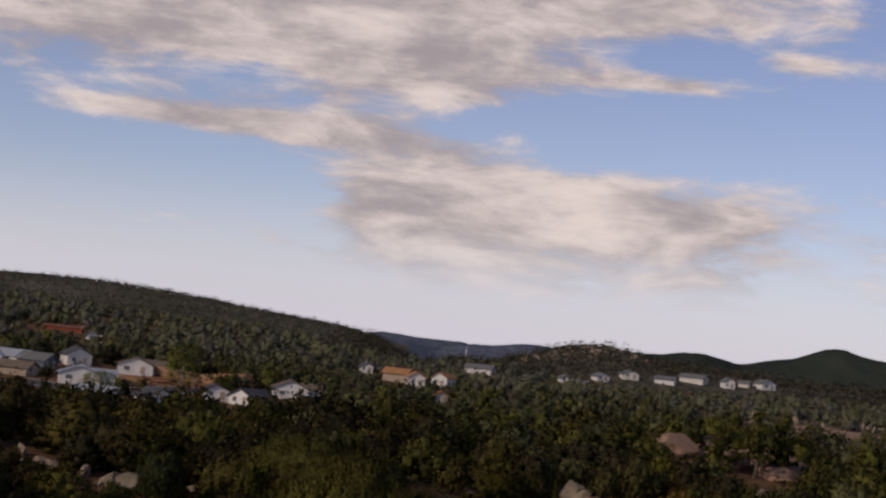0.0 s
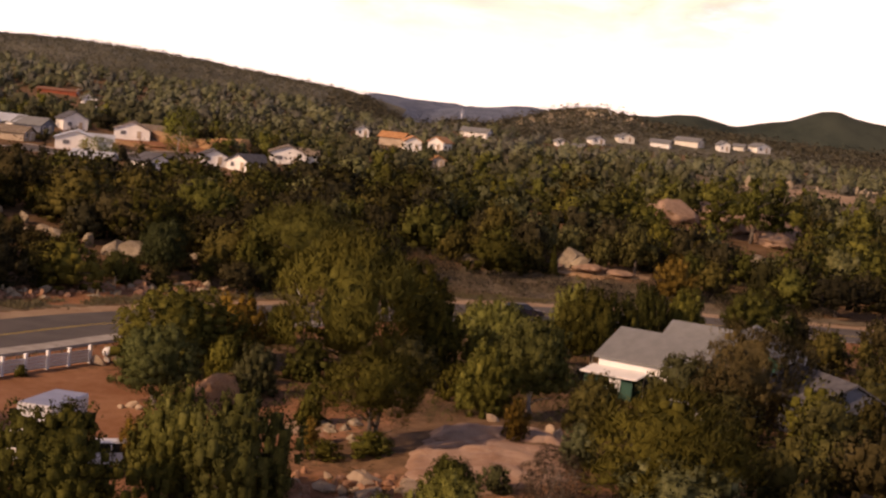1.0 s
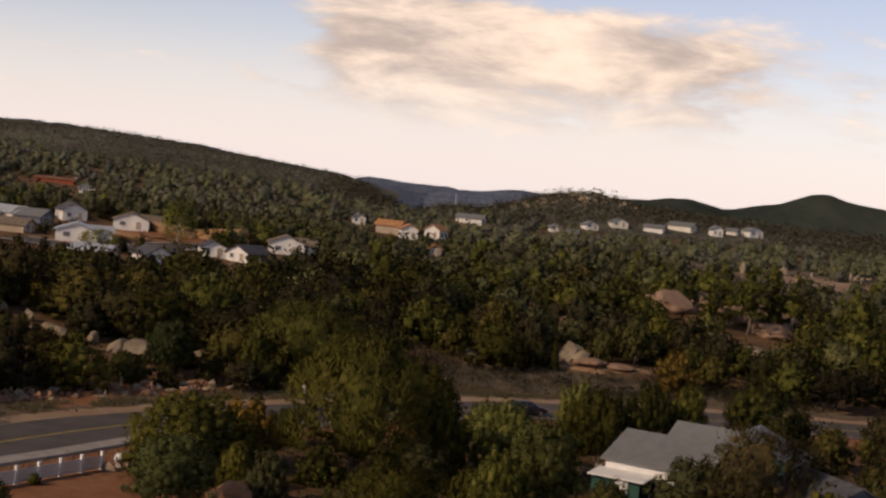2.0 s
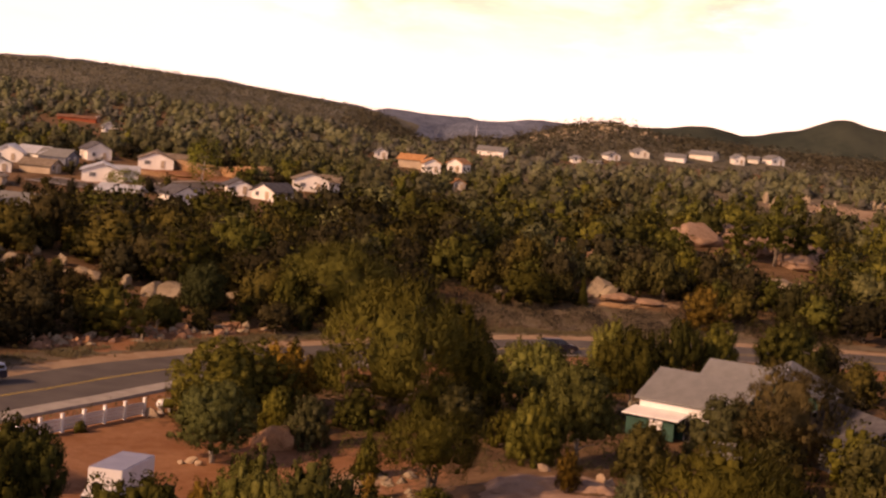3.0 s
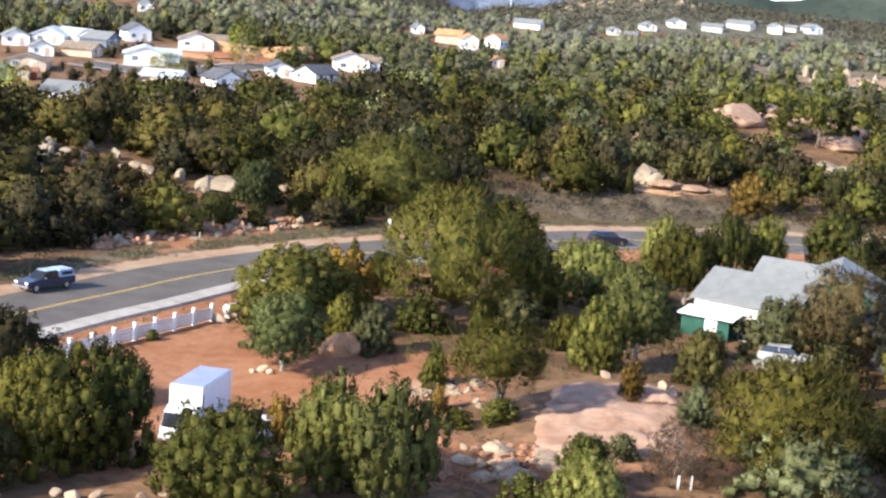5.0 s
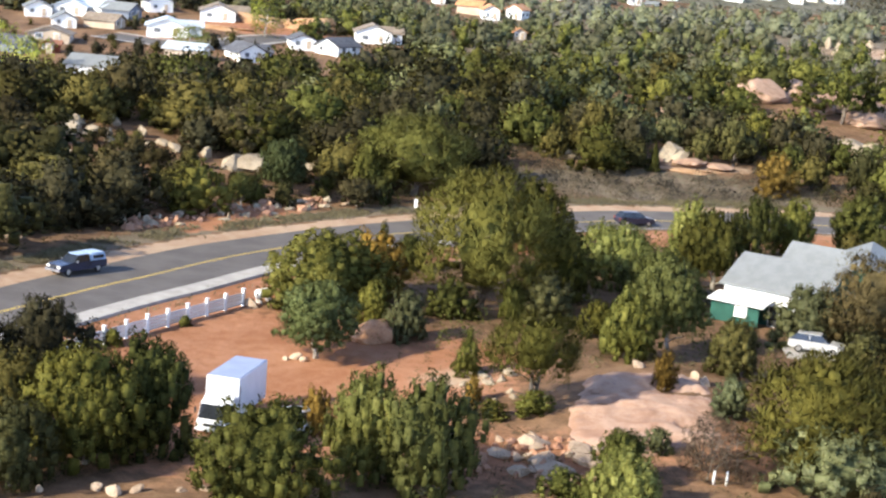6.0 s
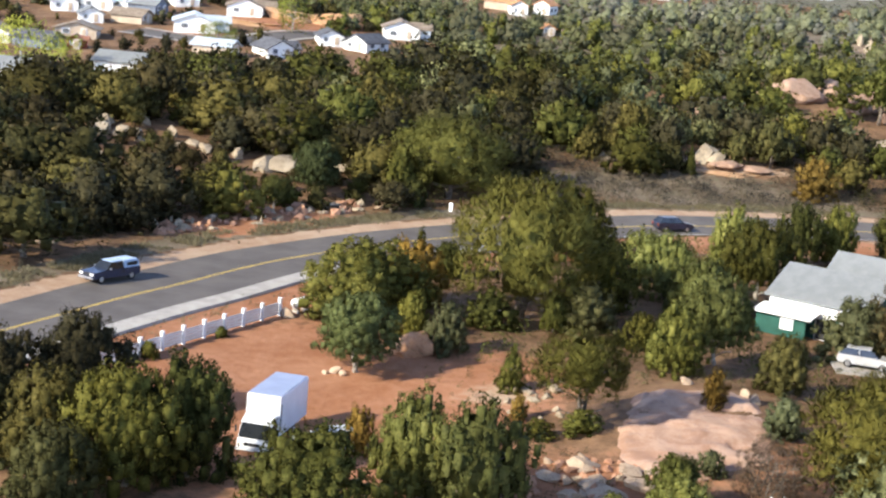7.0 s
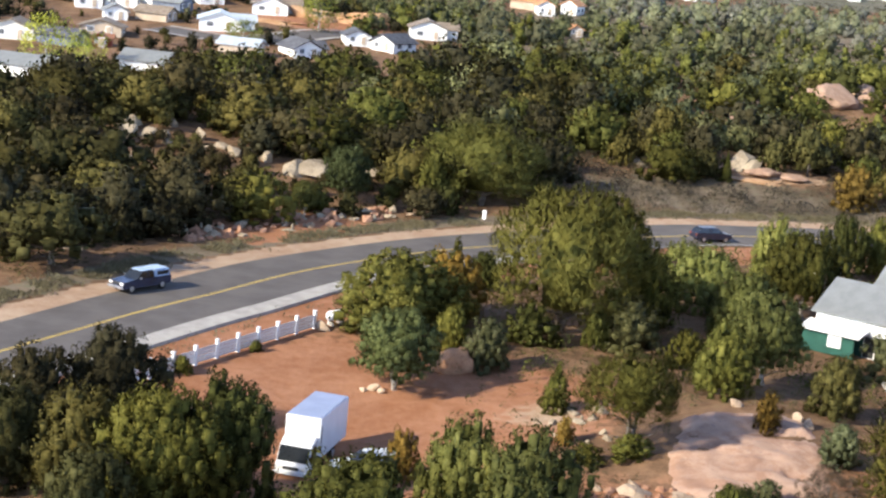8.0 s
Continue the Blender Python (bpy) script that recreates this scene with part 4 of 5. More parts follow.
def build_trees():
    rnd = random.Random(11)
    for key, rows, group in (("juniper", NEAR_JUNIPERS, "junipers near the yard"), ("dark", DARK_JUNIPERS, "junipers near the yard"), ("juniper", YARD_JUNIPERS, "junipers by the road"), ("wood", FAR_SIDE_JUNIPERS, "junipers beyond the road"), ("standard", STANDARDS, "round junipers"), ("pale", PALES, "pale junipers"), ("umbrella", UMBRELLAS, "scrub oaks"), ("dome", DOMES, "round junipers"), ("thin", THIN, "scrub oaks"),
                             ("oak", OAKS, "scrub oaks"), ("sage", SAGES, "grey shrubs"), ("rust", RUSTS, "rust bushes"), ("bush", BUSHES, "low bushes")):
        for x, y, h, w in rows:
            plant(key, x, y, h, w, rnd, group)
            PLANTED.append((x, y, w / 2))
    for x, y, h, w in ((-18.1, 148.4, 4.5, 2.4), (-7.7, 113.2, 3.3, 2.3), (10.7, 216.4, 3.8, 1.7)):
        plant("cone", x, y, h, w, rnd, "conical evergreens")
        PLANTED.append((x, y, w / 2))
    for x, y, h, w in ((42.9, 265, 11.0, 7.4), (37.0, 266, 7.0, 5.6), (47.5, 268, 9.0, 6.0)):
        plant("pine", x, y, h, w, rnd, "pines")
        PLANTED.append((x, y, w / 2))
    for x, y, h, w in ((-61.5, 316, 8.5, 5.4), (-70.8, 293, 3.4, 7.0), (-89.8, 243, 7.5, 6.5), (-84.2, 245, 5.5, 4.6)):
        plant("lime", x, y, h, w, rnd, "spring trees")
        PLANTED.append((x, y, w / 2))
    # the bare shrub by the slab
    shrub = thing("bare_shrub", "leafless grey-brown shrub with many thin stems", "shrub", at=pose(8.8, 95.3, ground_at(8.8, 95.3)))
    part("trunk", trunk_mesh(31, 2.6, 0.05, BARK, 9, 1.6, 9)[0][1], shrub)
    v, q, soft = crown_arrays(33, "bush", 110, 60, 0.36, 0.045, 1.2, False, 1.3, 1.0)
    part("crown", mesh_quads("crown", v * np.array([0.8, 0.8, 0.62]), q, RUST_TWIG), shrub)
    PLANTED.append((8.8, 95.3, 2))


RUST_TWIG = mat_leaves("dry_twigs", (0.06, 0.042, 0.026), (0.135, 0.096, 0.062), (0.20, 0.15, 0.105))

CLEARINGS = [(-40, 190, 4.5), (-32, 196, 3), (-60, 191, 3), (-59, 199, 2.5), (-48.5, 191.5, 3), (-54, 195, 2), (-45, 191.5, 2), (12.5, 224, 3.5), (18, 221, 6), (32.5, 276, 7), (41, 271, 3), (19, 277, 3.5), (16, 266, 3), (23, 283, 3.5), (-4, 276, 4), (42, 246, 5), (48, 278, 4),
             (-66, 322, 11), (-80, 299, 7), (24, 146, 10), (17, 136, 6), (30, 140, 7), (-60, 305, 9)]


VISTAS = [(-39.5, 190, 4.0, 26), (-32, 196, 2.5, 12), (-48.5, 191, 2.6, 11), (-59.5, 191, 3.0, 12), (-54, 195, 1.6, 9), (-59, 199, 2.0, 7), (32, 277, 6.0, 24), (41, 271, 3.6, 14), (48, 268, 5.0, 16), (13, 224, 3.5, 14), (42, 247, 5.0, 18), (47, 279, 4.0, 10), (75, 392, 14.0, 16)]


def open_slope(x, y):
    """Ground that lies open below the outcrops."""
    ok = np.ones(len(x), bool)
    for bx, by, half, deep in VISTAS:
        ok &= ~((y < by + 1) & (y > by - deep) & (np.abs(x - bx * y / by) < half))
    return ok


def scatter(rng, x0, x1, y0, y1, gap, keep, clear=True):
    """Places at least about a gap apart, on a jittered grid."""
    xs, ys = np.meshgrid(np.arange(x0, x1, gap), np.arange(y0, y1, gap))
    p = np.stack([xs.ravel(), ys.ravel()], 1) + rng.uniform(-0.42, 0.42, (xs.size, 2)) * gap
    p = p[keep(p[:, 0], p[:, 1])]
    p = p[open_slope(p[:, 0], p[:, 1]) == clear]
    for cx, cy, r in CLEARINGS:
        p = p[(p[:, 0] - cx) ** 2 + (p[:, 1] - cy) ** 2 > r * r]
    for cx, cy, r in PLANTED:
        p = p[(p[:, 0] - cx) ** 2 + (p[:, 1] - cy) ** 2 > (0.8 * r + 1.2) ** 2]
    for hx, hy, r in HOUSE_SPOTS:
        p = p[(p[:, 0] - hx) ** 2 + ((p[:, 1] - hy) / 1.6) ** 2 > r * r]
    return p


def kept_low(x, y):
    """Trees stay lower just below the houses."""
    f = 1.0
    for hx, hy, r in HOUSE_SPOTS:
        f = min(f, 1 - 0.68 * math.exp(-(((x - hx) / (r + 2)) ** 2) - ((y - hy + 10) / 15) ** 2))
    return f


def woods_mesh(name, rng, places, variants, hmin, hmax, mat, broad=1.0):
    vs, qs, ns, o = [], [], [], 0
    for x, y in places:
        v, q, soft = variants[rng.integers(len(variants))]
        h = (hmin + (hmax - hmin) * rng.uniform() ** 1.3) * kept_low(x, y)
        w = h * rng.uniform(0.8, 1.35) * broad
        a = rng.uniform(0, 2 * math.pi)
        c, s = math.cos(a) * w / 5.6, math.sin(a) * w / 5.6
        vs.append(np.stack([v[:, 0] * c - v[:, 1] * s + x, v[:, 0] * s + v[:, 1] * c + y, v[:, 2] * h / 6 + ground_at(x, y) - 0.1], 1))
        ca, sa = math.cos(a), math.sin(a)
        ns.append(np.stack([soft[:, 0] * ca - soft[:, 1] * sa, soft[:, 0] * sa + soft[:, 1] * ca, soft[:, 2]], 1))
        qs.append(q + o)
        o += len(v)
    return mesh_quads(name, np.concatenate(vs), np.concatenate(qs), mat, np.concatenate(ns))


def build_woods():
    rng, rnd = np.random.default_rng(5), random.Random(6)

    def beyond(x, y):
        field = (x > -9) & (x < 34) & (y < 221) & (np.abs(x - 12) / 24 + np.abs(y - 206) / 22 < 1.6)
        sparse = np.where(x > 5, 0.34, 0.05) + 0.25 * mound(x, y, 25, 262, 22, 22)
        village = ((x > -112) & (x < -34) & (y > 272)) | ((x < -73) & (y > 214))
        return (road_offset(x, y) > np.where((x > -46) & (x < -26), 16.0, 12.5)) & ~field & (np.abs(x + 8) < 0.37 * y + 12) & (rng.uniform(size=len(x)) > sparse) & ~village

    p = scatter(rng, -125, 75, 140, 300, 4.8, beyond)
    order = np.argsort(p[:, 1] + 0.15 * np.abs(p[:, 0]))
    p = p[order]
    near, next_rows, rest = p[:150], p[150:270], p[270:]
    for x, y in near:
        h = (3.2 + 4.6 * rnd.random() ** 1.4) * (0.45 if -66 < x < -28 and 168 < y < 194 else 1.0)
        # left by the road, trees take the kind with shade in its colour
        plant("dusk_shade" if x < -43 and y < 185 else "wood", x, y, h, h * rnd.uniform(0.95, 1.4), rnd, "woodland junipers")
    under = [crown_arrays(270 + s, "bush", 7, 12, 0.9, 0.40, 0.4, False) for s in range(3)]
    mid = [crown_arrays(200 + s, ("juniper", "standard", "bush", "juniper", "oak")[s], 22, 10, 0.72, 0.42, 0.25, True, 1.4, 0.5) for s in range(5)]
    def stand(places, variants, low, high, tones, text, broad=1.0):
        pick = rng.choice(len(tones), len(places), p=[w for _, w in tones])
        for k, (leaf, _) in enumerate(tones):
            tagged(new("woodland", woods_mesh("woodland", rng, places[pick == k], variants, low, high, leaf, broad)), text, "woodland", kind="stuff")

    full = [crown_arrays(205 + s, ("juniper", "standard", "bush", "juniper", "standard")[s], 40, 15, 0.46, 0.27, 0.25, True, 1.5, 0.5) for s in range(5)]
    stand(next_rows, full, 3.4, 7.6, ((LEAF_WOOD, 0.4), (LEAF_DUSK, 0.35), (LEAF, 0.2), (LEAF_GREY, 0.05)), "dense dark juniper woodland above the road")
    lows = scatter(rng, -66, -26, 172, 196, 2.6, lambda x, y: rng.uniform(size=len(x)) > 0.25, False)
    stand(lows, full, 1.3, 2.6, ((LEAF_WOOD, 0.4), (LEAF_DUSK, 0.4), (LEAF, 0.2)), "low dark junipers below the boulders")
    lows = scatter(rng, -2, 58, 206, 286, 3.0, lambda x, y: (road_offset(x, y) > 30) & (rng.uniform(size=len(x)) > 0.2), False)
    stand(lows, under, 0.6, 1.3, ((LEAF_WOOD, 0.5), (LEAF_GREY, 0.2), (LEAF, 0.3)), "low shrubs below the granite domes")
    west, east = rest[rest[:, 0] < -8], rest[rest[:, 0] >= -8]
    stand(west, mid, 3.0, 7.4, ((LEAF_WOOD, 0.45), (LEAF_DUSK, 0.3), (LEAF, 0.2), (LEAF_GREY, 0.05)), "dense juniper woodland across the slope", 1.2)
    stand(east, mid, 3.0, 6.8, ((LEAF_WOOD, 0.15), (LEAF, 0.35), (LEAF_GREY, 0.32), (LEAF_OLIVE, 0.18)), "grey-green juniper woodland between the outcrops", 1.15)
    wide = [crown_arrays(220 + s, ("juniper", "bush", "juniper", "cone")[s], 9, 6, 1.0, 0.65, 0.25, True, 1.2, 0.4) for s in range(4)]
    b = scatter(rng, -180, 140, 298, 500, 4.1, lambda x, y: (np.abs(x + 5) < 0.36 * y) & (rng.uniform(size=len(x)) > np.where(x > -5, 0.34, 0.22) + 0.6 * mound(x, y, 72, 385, 34, 32) + 0.75 * mound(x, y, -75, 310, 42, 28)))
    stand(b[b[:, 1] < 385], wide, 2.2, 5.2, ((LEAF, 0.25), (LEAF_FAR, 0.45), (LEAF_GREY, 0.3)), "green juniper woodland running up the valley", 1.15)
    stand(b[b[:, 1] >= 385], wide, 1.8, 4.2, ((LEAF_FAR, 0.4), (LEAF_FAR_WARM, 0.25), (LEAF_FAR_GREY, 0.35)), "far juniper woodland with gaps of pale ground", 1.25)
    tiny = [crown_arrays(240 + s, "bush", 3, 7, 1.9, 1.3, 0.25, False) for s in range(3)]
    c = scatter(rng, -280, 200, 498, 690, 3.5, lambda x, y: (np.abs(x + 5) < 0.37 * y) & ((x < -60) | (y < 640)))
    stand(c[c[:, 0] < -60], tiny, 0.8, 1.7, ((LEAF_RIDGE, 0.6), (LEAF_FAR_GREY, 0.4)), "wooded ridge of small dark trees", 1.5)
    stand(c[c[:, 0] >= -60], tiny, 1.3, 2.8, ((LEAF_RIDGE, 0.5), (LEAF_FAR_GREY, 0.5)), "trees round the rocky knob, greyed by haze in their colour", 1.4)
    # junipers between the houses
    h = scatter(rng, -125, -34, 222, 348, 5.0, lambda x, y: (rng.uniform(size=len(x)) > 0.22) & ((y > 290) | (x < -72)))
    stand(h, mid, 1.6, 4.2, ((LEAF_WOOD, 0.5), (LEAF_DUSK, 0.5)), "dark junipers growing between the houses")
    # shrubs out of the open
    side = scatter(rng, 18, 60, 84, 186, 6.0, lambda x, y: (road_offset(x, y) < -8) & (x > 0.12 * y + 6))
    for x, y in side:
        h = rnd.uniform(2.5, 5.5)
        plant("wood", x, y, h, h * 0.9, rnd, "junipers by the house")
    # low scrub and grass
    f = scatter(rng, -75, 45, 118, 212, 2.1, lambda x, y: (road_offset(x, y) > 12.3) & (road_offset(x, y) < 26) & ((x < -16) | (x > 24)) & ~((x > -47) & (x < -25) & (road_offset(x, y) < 16.5)) & (rng.uniform(size=len(x)) > 0.25))
    tagged(new("underbrush", woods_mesh("underbrush", rng, f, under, 0.7, 2.2, LEAF)), "dark low underbrush at the edge of the woods", "underbrush", kind="stuff")
    u = scatter(rng, -15, 34, 121, 176, 2.3, lambda x, y: (road_offset(x, y) < -7.5) & (rng.uniform(size=len(x)) > 0.3))
    tagged(new("underbrush", woods_mesh("underbrush", rng, u, under, 0.6, 2.0, LEAF)), "dark low underbrush between the yard trees", "underbrush", kind="stuff")
    g = scatter(rng, 2, 60, 222, 300, 2.6, lambda x, y: rng.uniform(size=len(x)) > 0.45)
    tagged(new("underbrush", woods_mesh("underbrush", rng, g, under, 0.5, 1.4, LEAF_GREY)), "grey-green low brush between the outcrops", "underbrush", kind="stuff")
    low = [crown_arrays(260 + s, "bush", 7, 6, 1.6, 0.5, 1.0, False) for s in range(3)]
    d = scatter(rng, -14, 45, 188, 226, 1.5, lambda x, y: (road_offset(x, y) > 9.0) & (rng.uniform(size=len(x)) > 0.35))
    tagged(new("scrub", woods_mesh("scrub", rng, d, under, 0.5, 1.3, LEAF_SCRUB)), "low grey-brown scrub on the open bank", "scrub", kind="stuff")
    d = scatter(rng, -14, 45, 190, 224, 1.15, lambda x, y: (road_offset(x, y) > 10.8) & (np.sin(0.9 * x + 0.35 * y) + np.sin(0.5 * y - 0.3 * x) > rng.uniform(-1.3, 1.3, len(x))))
    tagged(new("scrub", woods_mesh("scrub", rng, d, under, 0.6, 1.7, LEAF_BRUSH)), "darker brown brush on the open bank", "scrub", kind="stuff")
    e = scatter(rng, -14, 26, 84, 132, 1.6, lambda x, y: (road_offset(x, y) < -12) & ((np.abs(x - 4.4) > 7.0) | (np.abs(y - 105.2) > 9.5)) & (rng.uniform(size=len(x)) > 0.35))
    tagged(new("scrub", woods_mesh("scrub", rng, e, low, 0.3, 0.8, LEAF_GREY)), "sparse low scrub on the red earth", "scrub", kind="stuff")
    e = scatter(rng, -13, 26, 86, 134, 1.5, lambda x, y: (road_offset(x, y) < -12) & ((np.abs(x - 5.0) > 6.2) | (np.abs(y - 105.4) > 9.5)) & (rng.uniform(size=len(x)) > 0.5) & ((x > -4) | (y < 100) | (y > 118)))
    tagged(new("scrub", woods_mesh("scrub", rng, e, under, 0.25, 0.9, LEAF_DRY)), "dry brown brush between the yard trees", "scrub", kind="stuff")
    k = 10000
    i = rng.integers(12, 118, k)
    o = np.where(rng.uniform(size=k) < 0.97, rng.normal(10.2, 0.9, k), rng.normal(-8.0, 0.7, k))
    q = ROAD[i] + ROAD_SIDE[i] * o[:, None] + ROAD_DIR[i] * rng.uniform(-0.8, 0.8, (k, 1))
    base = np.column_stack([q, height(q[:, 0], q[:, 1]) + 0.10])
    keep = np.array([noise.noise((p[0] * 0.25, p[1] * 0.25, 4.0)) for p in base]) > -0.12
    base = base[keep]
    out = np.concatenate([base + rng.normal(0, 0.25, base.shape) * np.array([1, 1, 0.15]) for _ in range(4)])
    nn = rng.normal(size=out.shape) * np.array([1, 1, 0.25])
    v = sprays(rng, out, nn, 0.36, 0.10)
    tagged(new("roadside_grass", mesh_quads("roadside_grass", v, np.arange(len(v)).reshape(-1, 4), GRASS)), "pale dry grass along the road's shoulder", "grass", kind="stuff")


# ---- houses ----
def gable(house, w, d, eave, rise, wall, roof, at, over=0.45, label=""):
    """One wing with its ridge along y: walls, two roof slopes, fascia."""
    x, y, z, turn = at
    m = pose(x, y, z, 0, 0, turn)
    prof = [(-w / 2, -1.5), (w / 2, -1.5), (w / 2, eave), (0, eave + rise), (-w / 2, eave)]
    bm = bmesh.new()
    a = [bm.verts.new((px, -d / 2, pz)) for px, pz in prof]
    b = [bm.verts.new((px, d / 2, pz)) for px, pz in prof]
    bm.faces.new(a), bm.faces.new(b[::-1])
    for i in range(5):
        bm.faces.new((a[i], b[i], b[(i + 1) % 5], a[(i + 1) % 5]))
    bmesh.ops.recalc_face_normals(bm, faces=bm.faces)
    wl = part("wall", mesh_bm("wall", bm, wall), house, at=m)
    sl = rise / (w / 2)
    for s in (-1, 1):
        e = w / 2 + over
        q = [(0, eave + rise + 0.03), (s * e, eave - sl * over + 0.03), (s * e, eave - sl * over + 0.19), (0, eave + rise + 0.21)]
        bm = bmesh.new()
        a = [bm.verts.new((px, -d / 2 - over, pz)) for px, pz in q]
        b = [bm.verts.new((px, d / 2 + over, pz)) for px, pz in q]
        bm.faces.new(a), bm.faces.new(b[::-1])
        for i in range(4):
            bm.faces.new((a[i], b[i], b[(i + 1) % 4], a[(i + 1) % 4]))
        bmesh.ops.recalc_face_normals(bm, faces=bm.faces)
        part("roof", mesh_bm("roof", bm, roof), house, label, at=m)
    return m


def opening(house, m, kind, x, z, w, h, y, mat=None):
    """A window or door set on a wall that faces -y at y."""
    frame_ob = part(kind, mesh_bm(kind, box_bm(w + 0.2, 0.14, h + 0.2, (x, y, z - 0.1)), WHITE, 0.02, 1), house, at=m)
    part("pane" if kind == "window" else "panel", mesh_bm("pane", box_bm(w, 0.06, h, (x, y - 0.08, z)), mat or BLIND), frame_ob)


HOUSE_ROWS = [
    # x, y, turn, width, depth, eave height, rise, wall, roof, label
    (-78.5, 306, 14, 9.5, 12.0, 2.9, 1.7, STUCCO, ROOF_PALE, "white house with a pale gabled roof and two wings"),
    (-75.5, 337, 12, 9.0, 12.0, 3.0, 1.8, STUCCO, ROOF_BROWN, "white gabled house with a brown roof above red earth"),
    (-42.0, 331, 10, 9.0, 10.0, 3.4, 1.8, STUCCO, ROOF_BROWN, "white gabled house above a dark-roofed wing"),
    (-45.6, 307, -28, 6.5, 9.0, 2.6, 1.7, STUCCO, ROOF_DARK, "white gabled house with dark roof at the woods' edge"),
    (-53.0, 309, 16, 6.0, 9.0, 2.6, 1.3, STUCCO, ROOF_DARK, "low white house with dark shingles"),
    (-68.0, 279, 82, 6.0, 8.5, 2.4, 1.2, TAN, ROOF_PALE, "low house under a pale blue metal roof"),
    (-59.0, 285, 34, 6.5, 9.0, 2.4, 1.7, STUCCO, ROOF_DARK, "white gabled house with a dark shingle roof"),
    (-76.5, 252, 84, 7.5, 9.0, 2.4, 1.6, STUCCO, ROOF_GREY, "white house with a grey roof behind trees"),
]
HOUSE_ROWS += [
    (-89.0, 236, 78, 8.5, 15.0, 2.6, 1.6, STUCCO, ROOF_GREY, "long low white house under a grey roof"),
    (-79.0, 222, 30, 5.0, 6.0, 2.6, 1.2, STUCCO, ROOF_GREY, "small white outbuilding at the woods' edge"),
    (-105.0, 271, 10, 9.0, 9.0, 2.8, 1.7, CREAM, ROOF_BROWN, "cream gabled house with a wide brown roof"),
    (-96.0, 269, 75, 6.0, 9.0, 2.4, 1.3, SLATE, ROOF_DARK, "dark low house beside a red shed"),
    (-90.0, 270, 10, 2.6, 4.0, 2.6, 0.7, RED_WOOD, ROOF_RUST, "narrow red wooden shed"),
    (-103.0, 326, 8, 8.0, 10.0, 2.8, 1.8, STUCCO, ROOF_PALE, "white house with steep gable among trees"),
    (-98.5, 329, 60, 7.0, 10.0, 2.8, 1.5, STUCCO, ROOF_PALE, "white house with a long pale roof"),
    (-90.0, 343, 30, 6.5, 8.0, 3.4, 1.8, STUCCO, ROOF_DARK, "tall white gabled house above the street"),
    (-108.0, 319, 20, 6.5, 8.0, 2.8, 1.6, STUCCO, ROOF_GREY, "white gabled house at the street's end"),
    (-93.0, 326, 75, 6.5, 8.0, 2.8, 1.6, SLATE, ROOF_GREY, "dark grey house with a low grey roof"),
    (-91.5, 309, 80, 6.0, 8.0, 2.4, 1.3, TAN, ROOF_BROWN, "tan house with a brown roof"),
    (-98.3, 305, 20, 5.5, 7.0, 2.6, 1.4, STUCCO, ROOF_GREY, "small white gabled house"),
    (-94.0, 284, 10, 9.0, 8.0, 2.4, 1.4, TAN, ROOF_BROWN, "low tan house with a brown gabled roof"),
]
VILLAGE_MORE = [
    (-104.0, 407, 20, 4.5, 5.0, 3.2, 1.2, STUCCO, ROOF_GREY, "small white house alone on the wooded hill"),
    (-119.0, 432, 80, 3.2, 14.0, 1.4, 0.5, RED_WOOD, ROOF_RUST, "long low rust-roofed shed on the hill"),
    (-21.5, 396, 10, 5.0, 8.0, 3.6, 1.4, STUCCO, ROOF_TILE, "white stucco house with a clay tile roof"),
    (-15.0, 402, -20, 5.0, 7.0, 3.6, 1.4, STUCCO, ROOF_TILE, "white stucco wing with a clay tile roof"),
    (-26.5, 404, 70, 5.0, 8.0, 3.4, 1.4, TAN, ROOF_TILE, "tan house with a clay tile roof"),
    (-8.4, 469, 70, 5.0, 10.0, 2.6, 1.2, STUCCO, ROOF_GREY, "low white building in the valley"),
    (-36.5, 424, 10, 4.0, 5.0, 2.6, 1.2, STUCCO, ROOF_GREY, "small white house among far trees"),
    (-13.2, 359, 15, 3.6, 4.0, 2.6, 1.0, TAN, ROOF_TILE, "small tan hut among the junipers"),
]
FAR_ROW = [
    (16.0, 478, 15, 5.0, 6.0, 2.6, 1.2, STUCCO, ROOF_GREY, "far white house below the rocky knob"),
    (27.4, 507, 20, 6.0, 7.0, 2.8, 1.4, STUCCO, ROOF_GREY, "far white house below the rocky knob"),
    (36.8, 518, 10, 7.5, 8.0, 3.0, 1.6, CREAM, ROOF_GREY, "far cream house under the hill"),
    (48.4, 519, 75, 7.0, 9.0, 2.8, 1.3, STUCCO, ROOF_GREY, "far long white house under the hill"),
    (58.4, 531, 60, 7.0, 12.0, 3.2, 1.5, CREAM, ROOF_GREY, "far cream house with a wide roof"),
    (68.7, 527, 10, 5.0, 7.0, 4.2, 1.6, STUCCO, ROOF_GREY, "far tall white house under the hill"),
    (81.7, 537, 25, 7.5, 8.0, 3.6, 1.6, STUCCO, ROOF_GREY, "far white house at the foot of the peak"),
    (75.2, 536, 70, 5.0, 5.0, 2.6, 1.0, CREAM, ROOF_GREY, "far cream garage at the foot of the peak"),
    (21.5, 481, 70, 5.0, 5.0, 2.4, 1.0, CREAM, ROOF_GREY, "far cream house below the rocky knob"),
]
HOUSE_SPOTS = [(r[0] - 0.01 * (r[0] + 3), r[1] - 5.0, 0.5 * max(r[3], r[4]) + 1.5) for r in HOUSE_ROWS + VILLAGE_MORE + FAR_ROW]


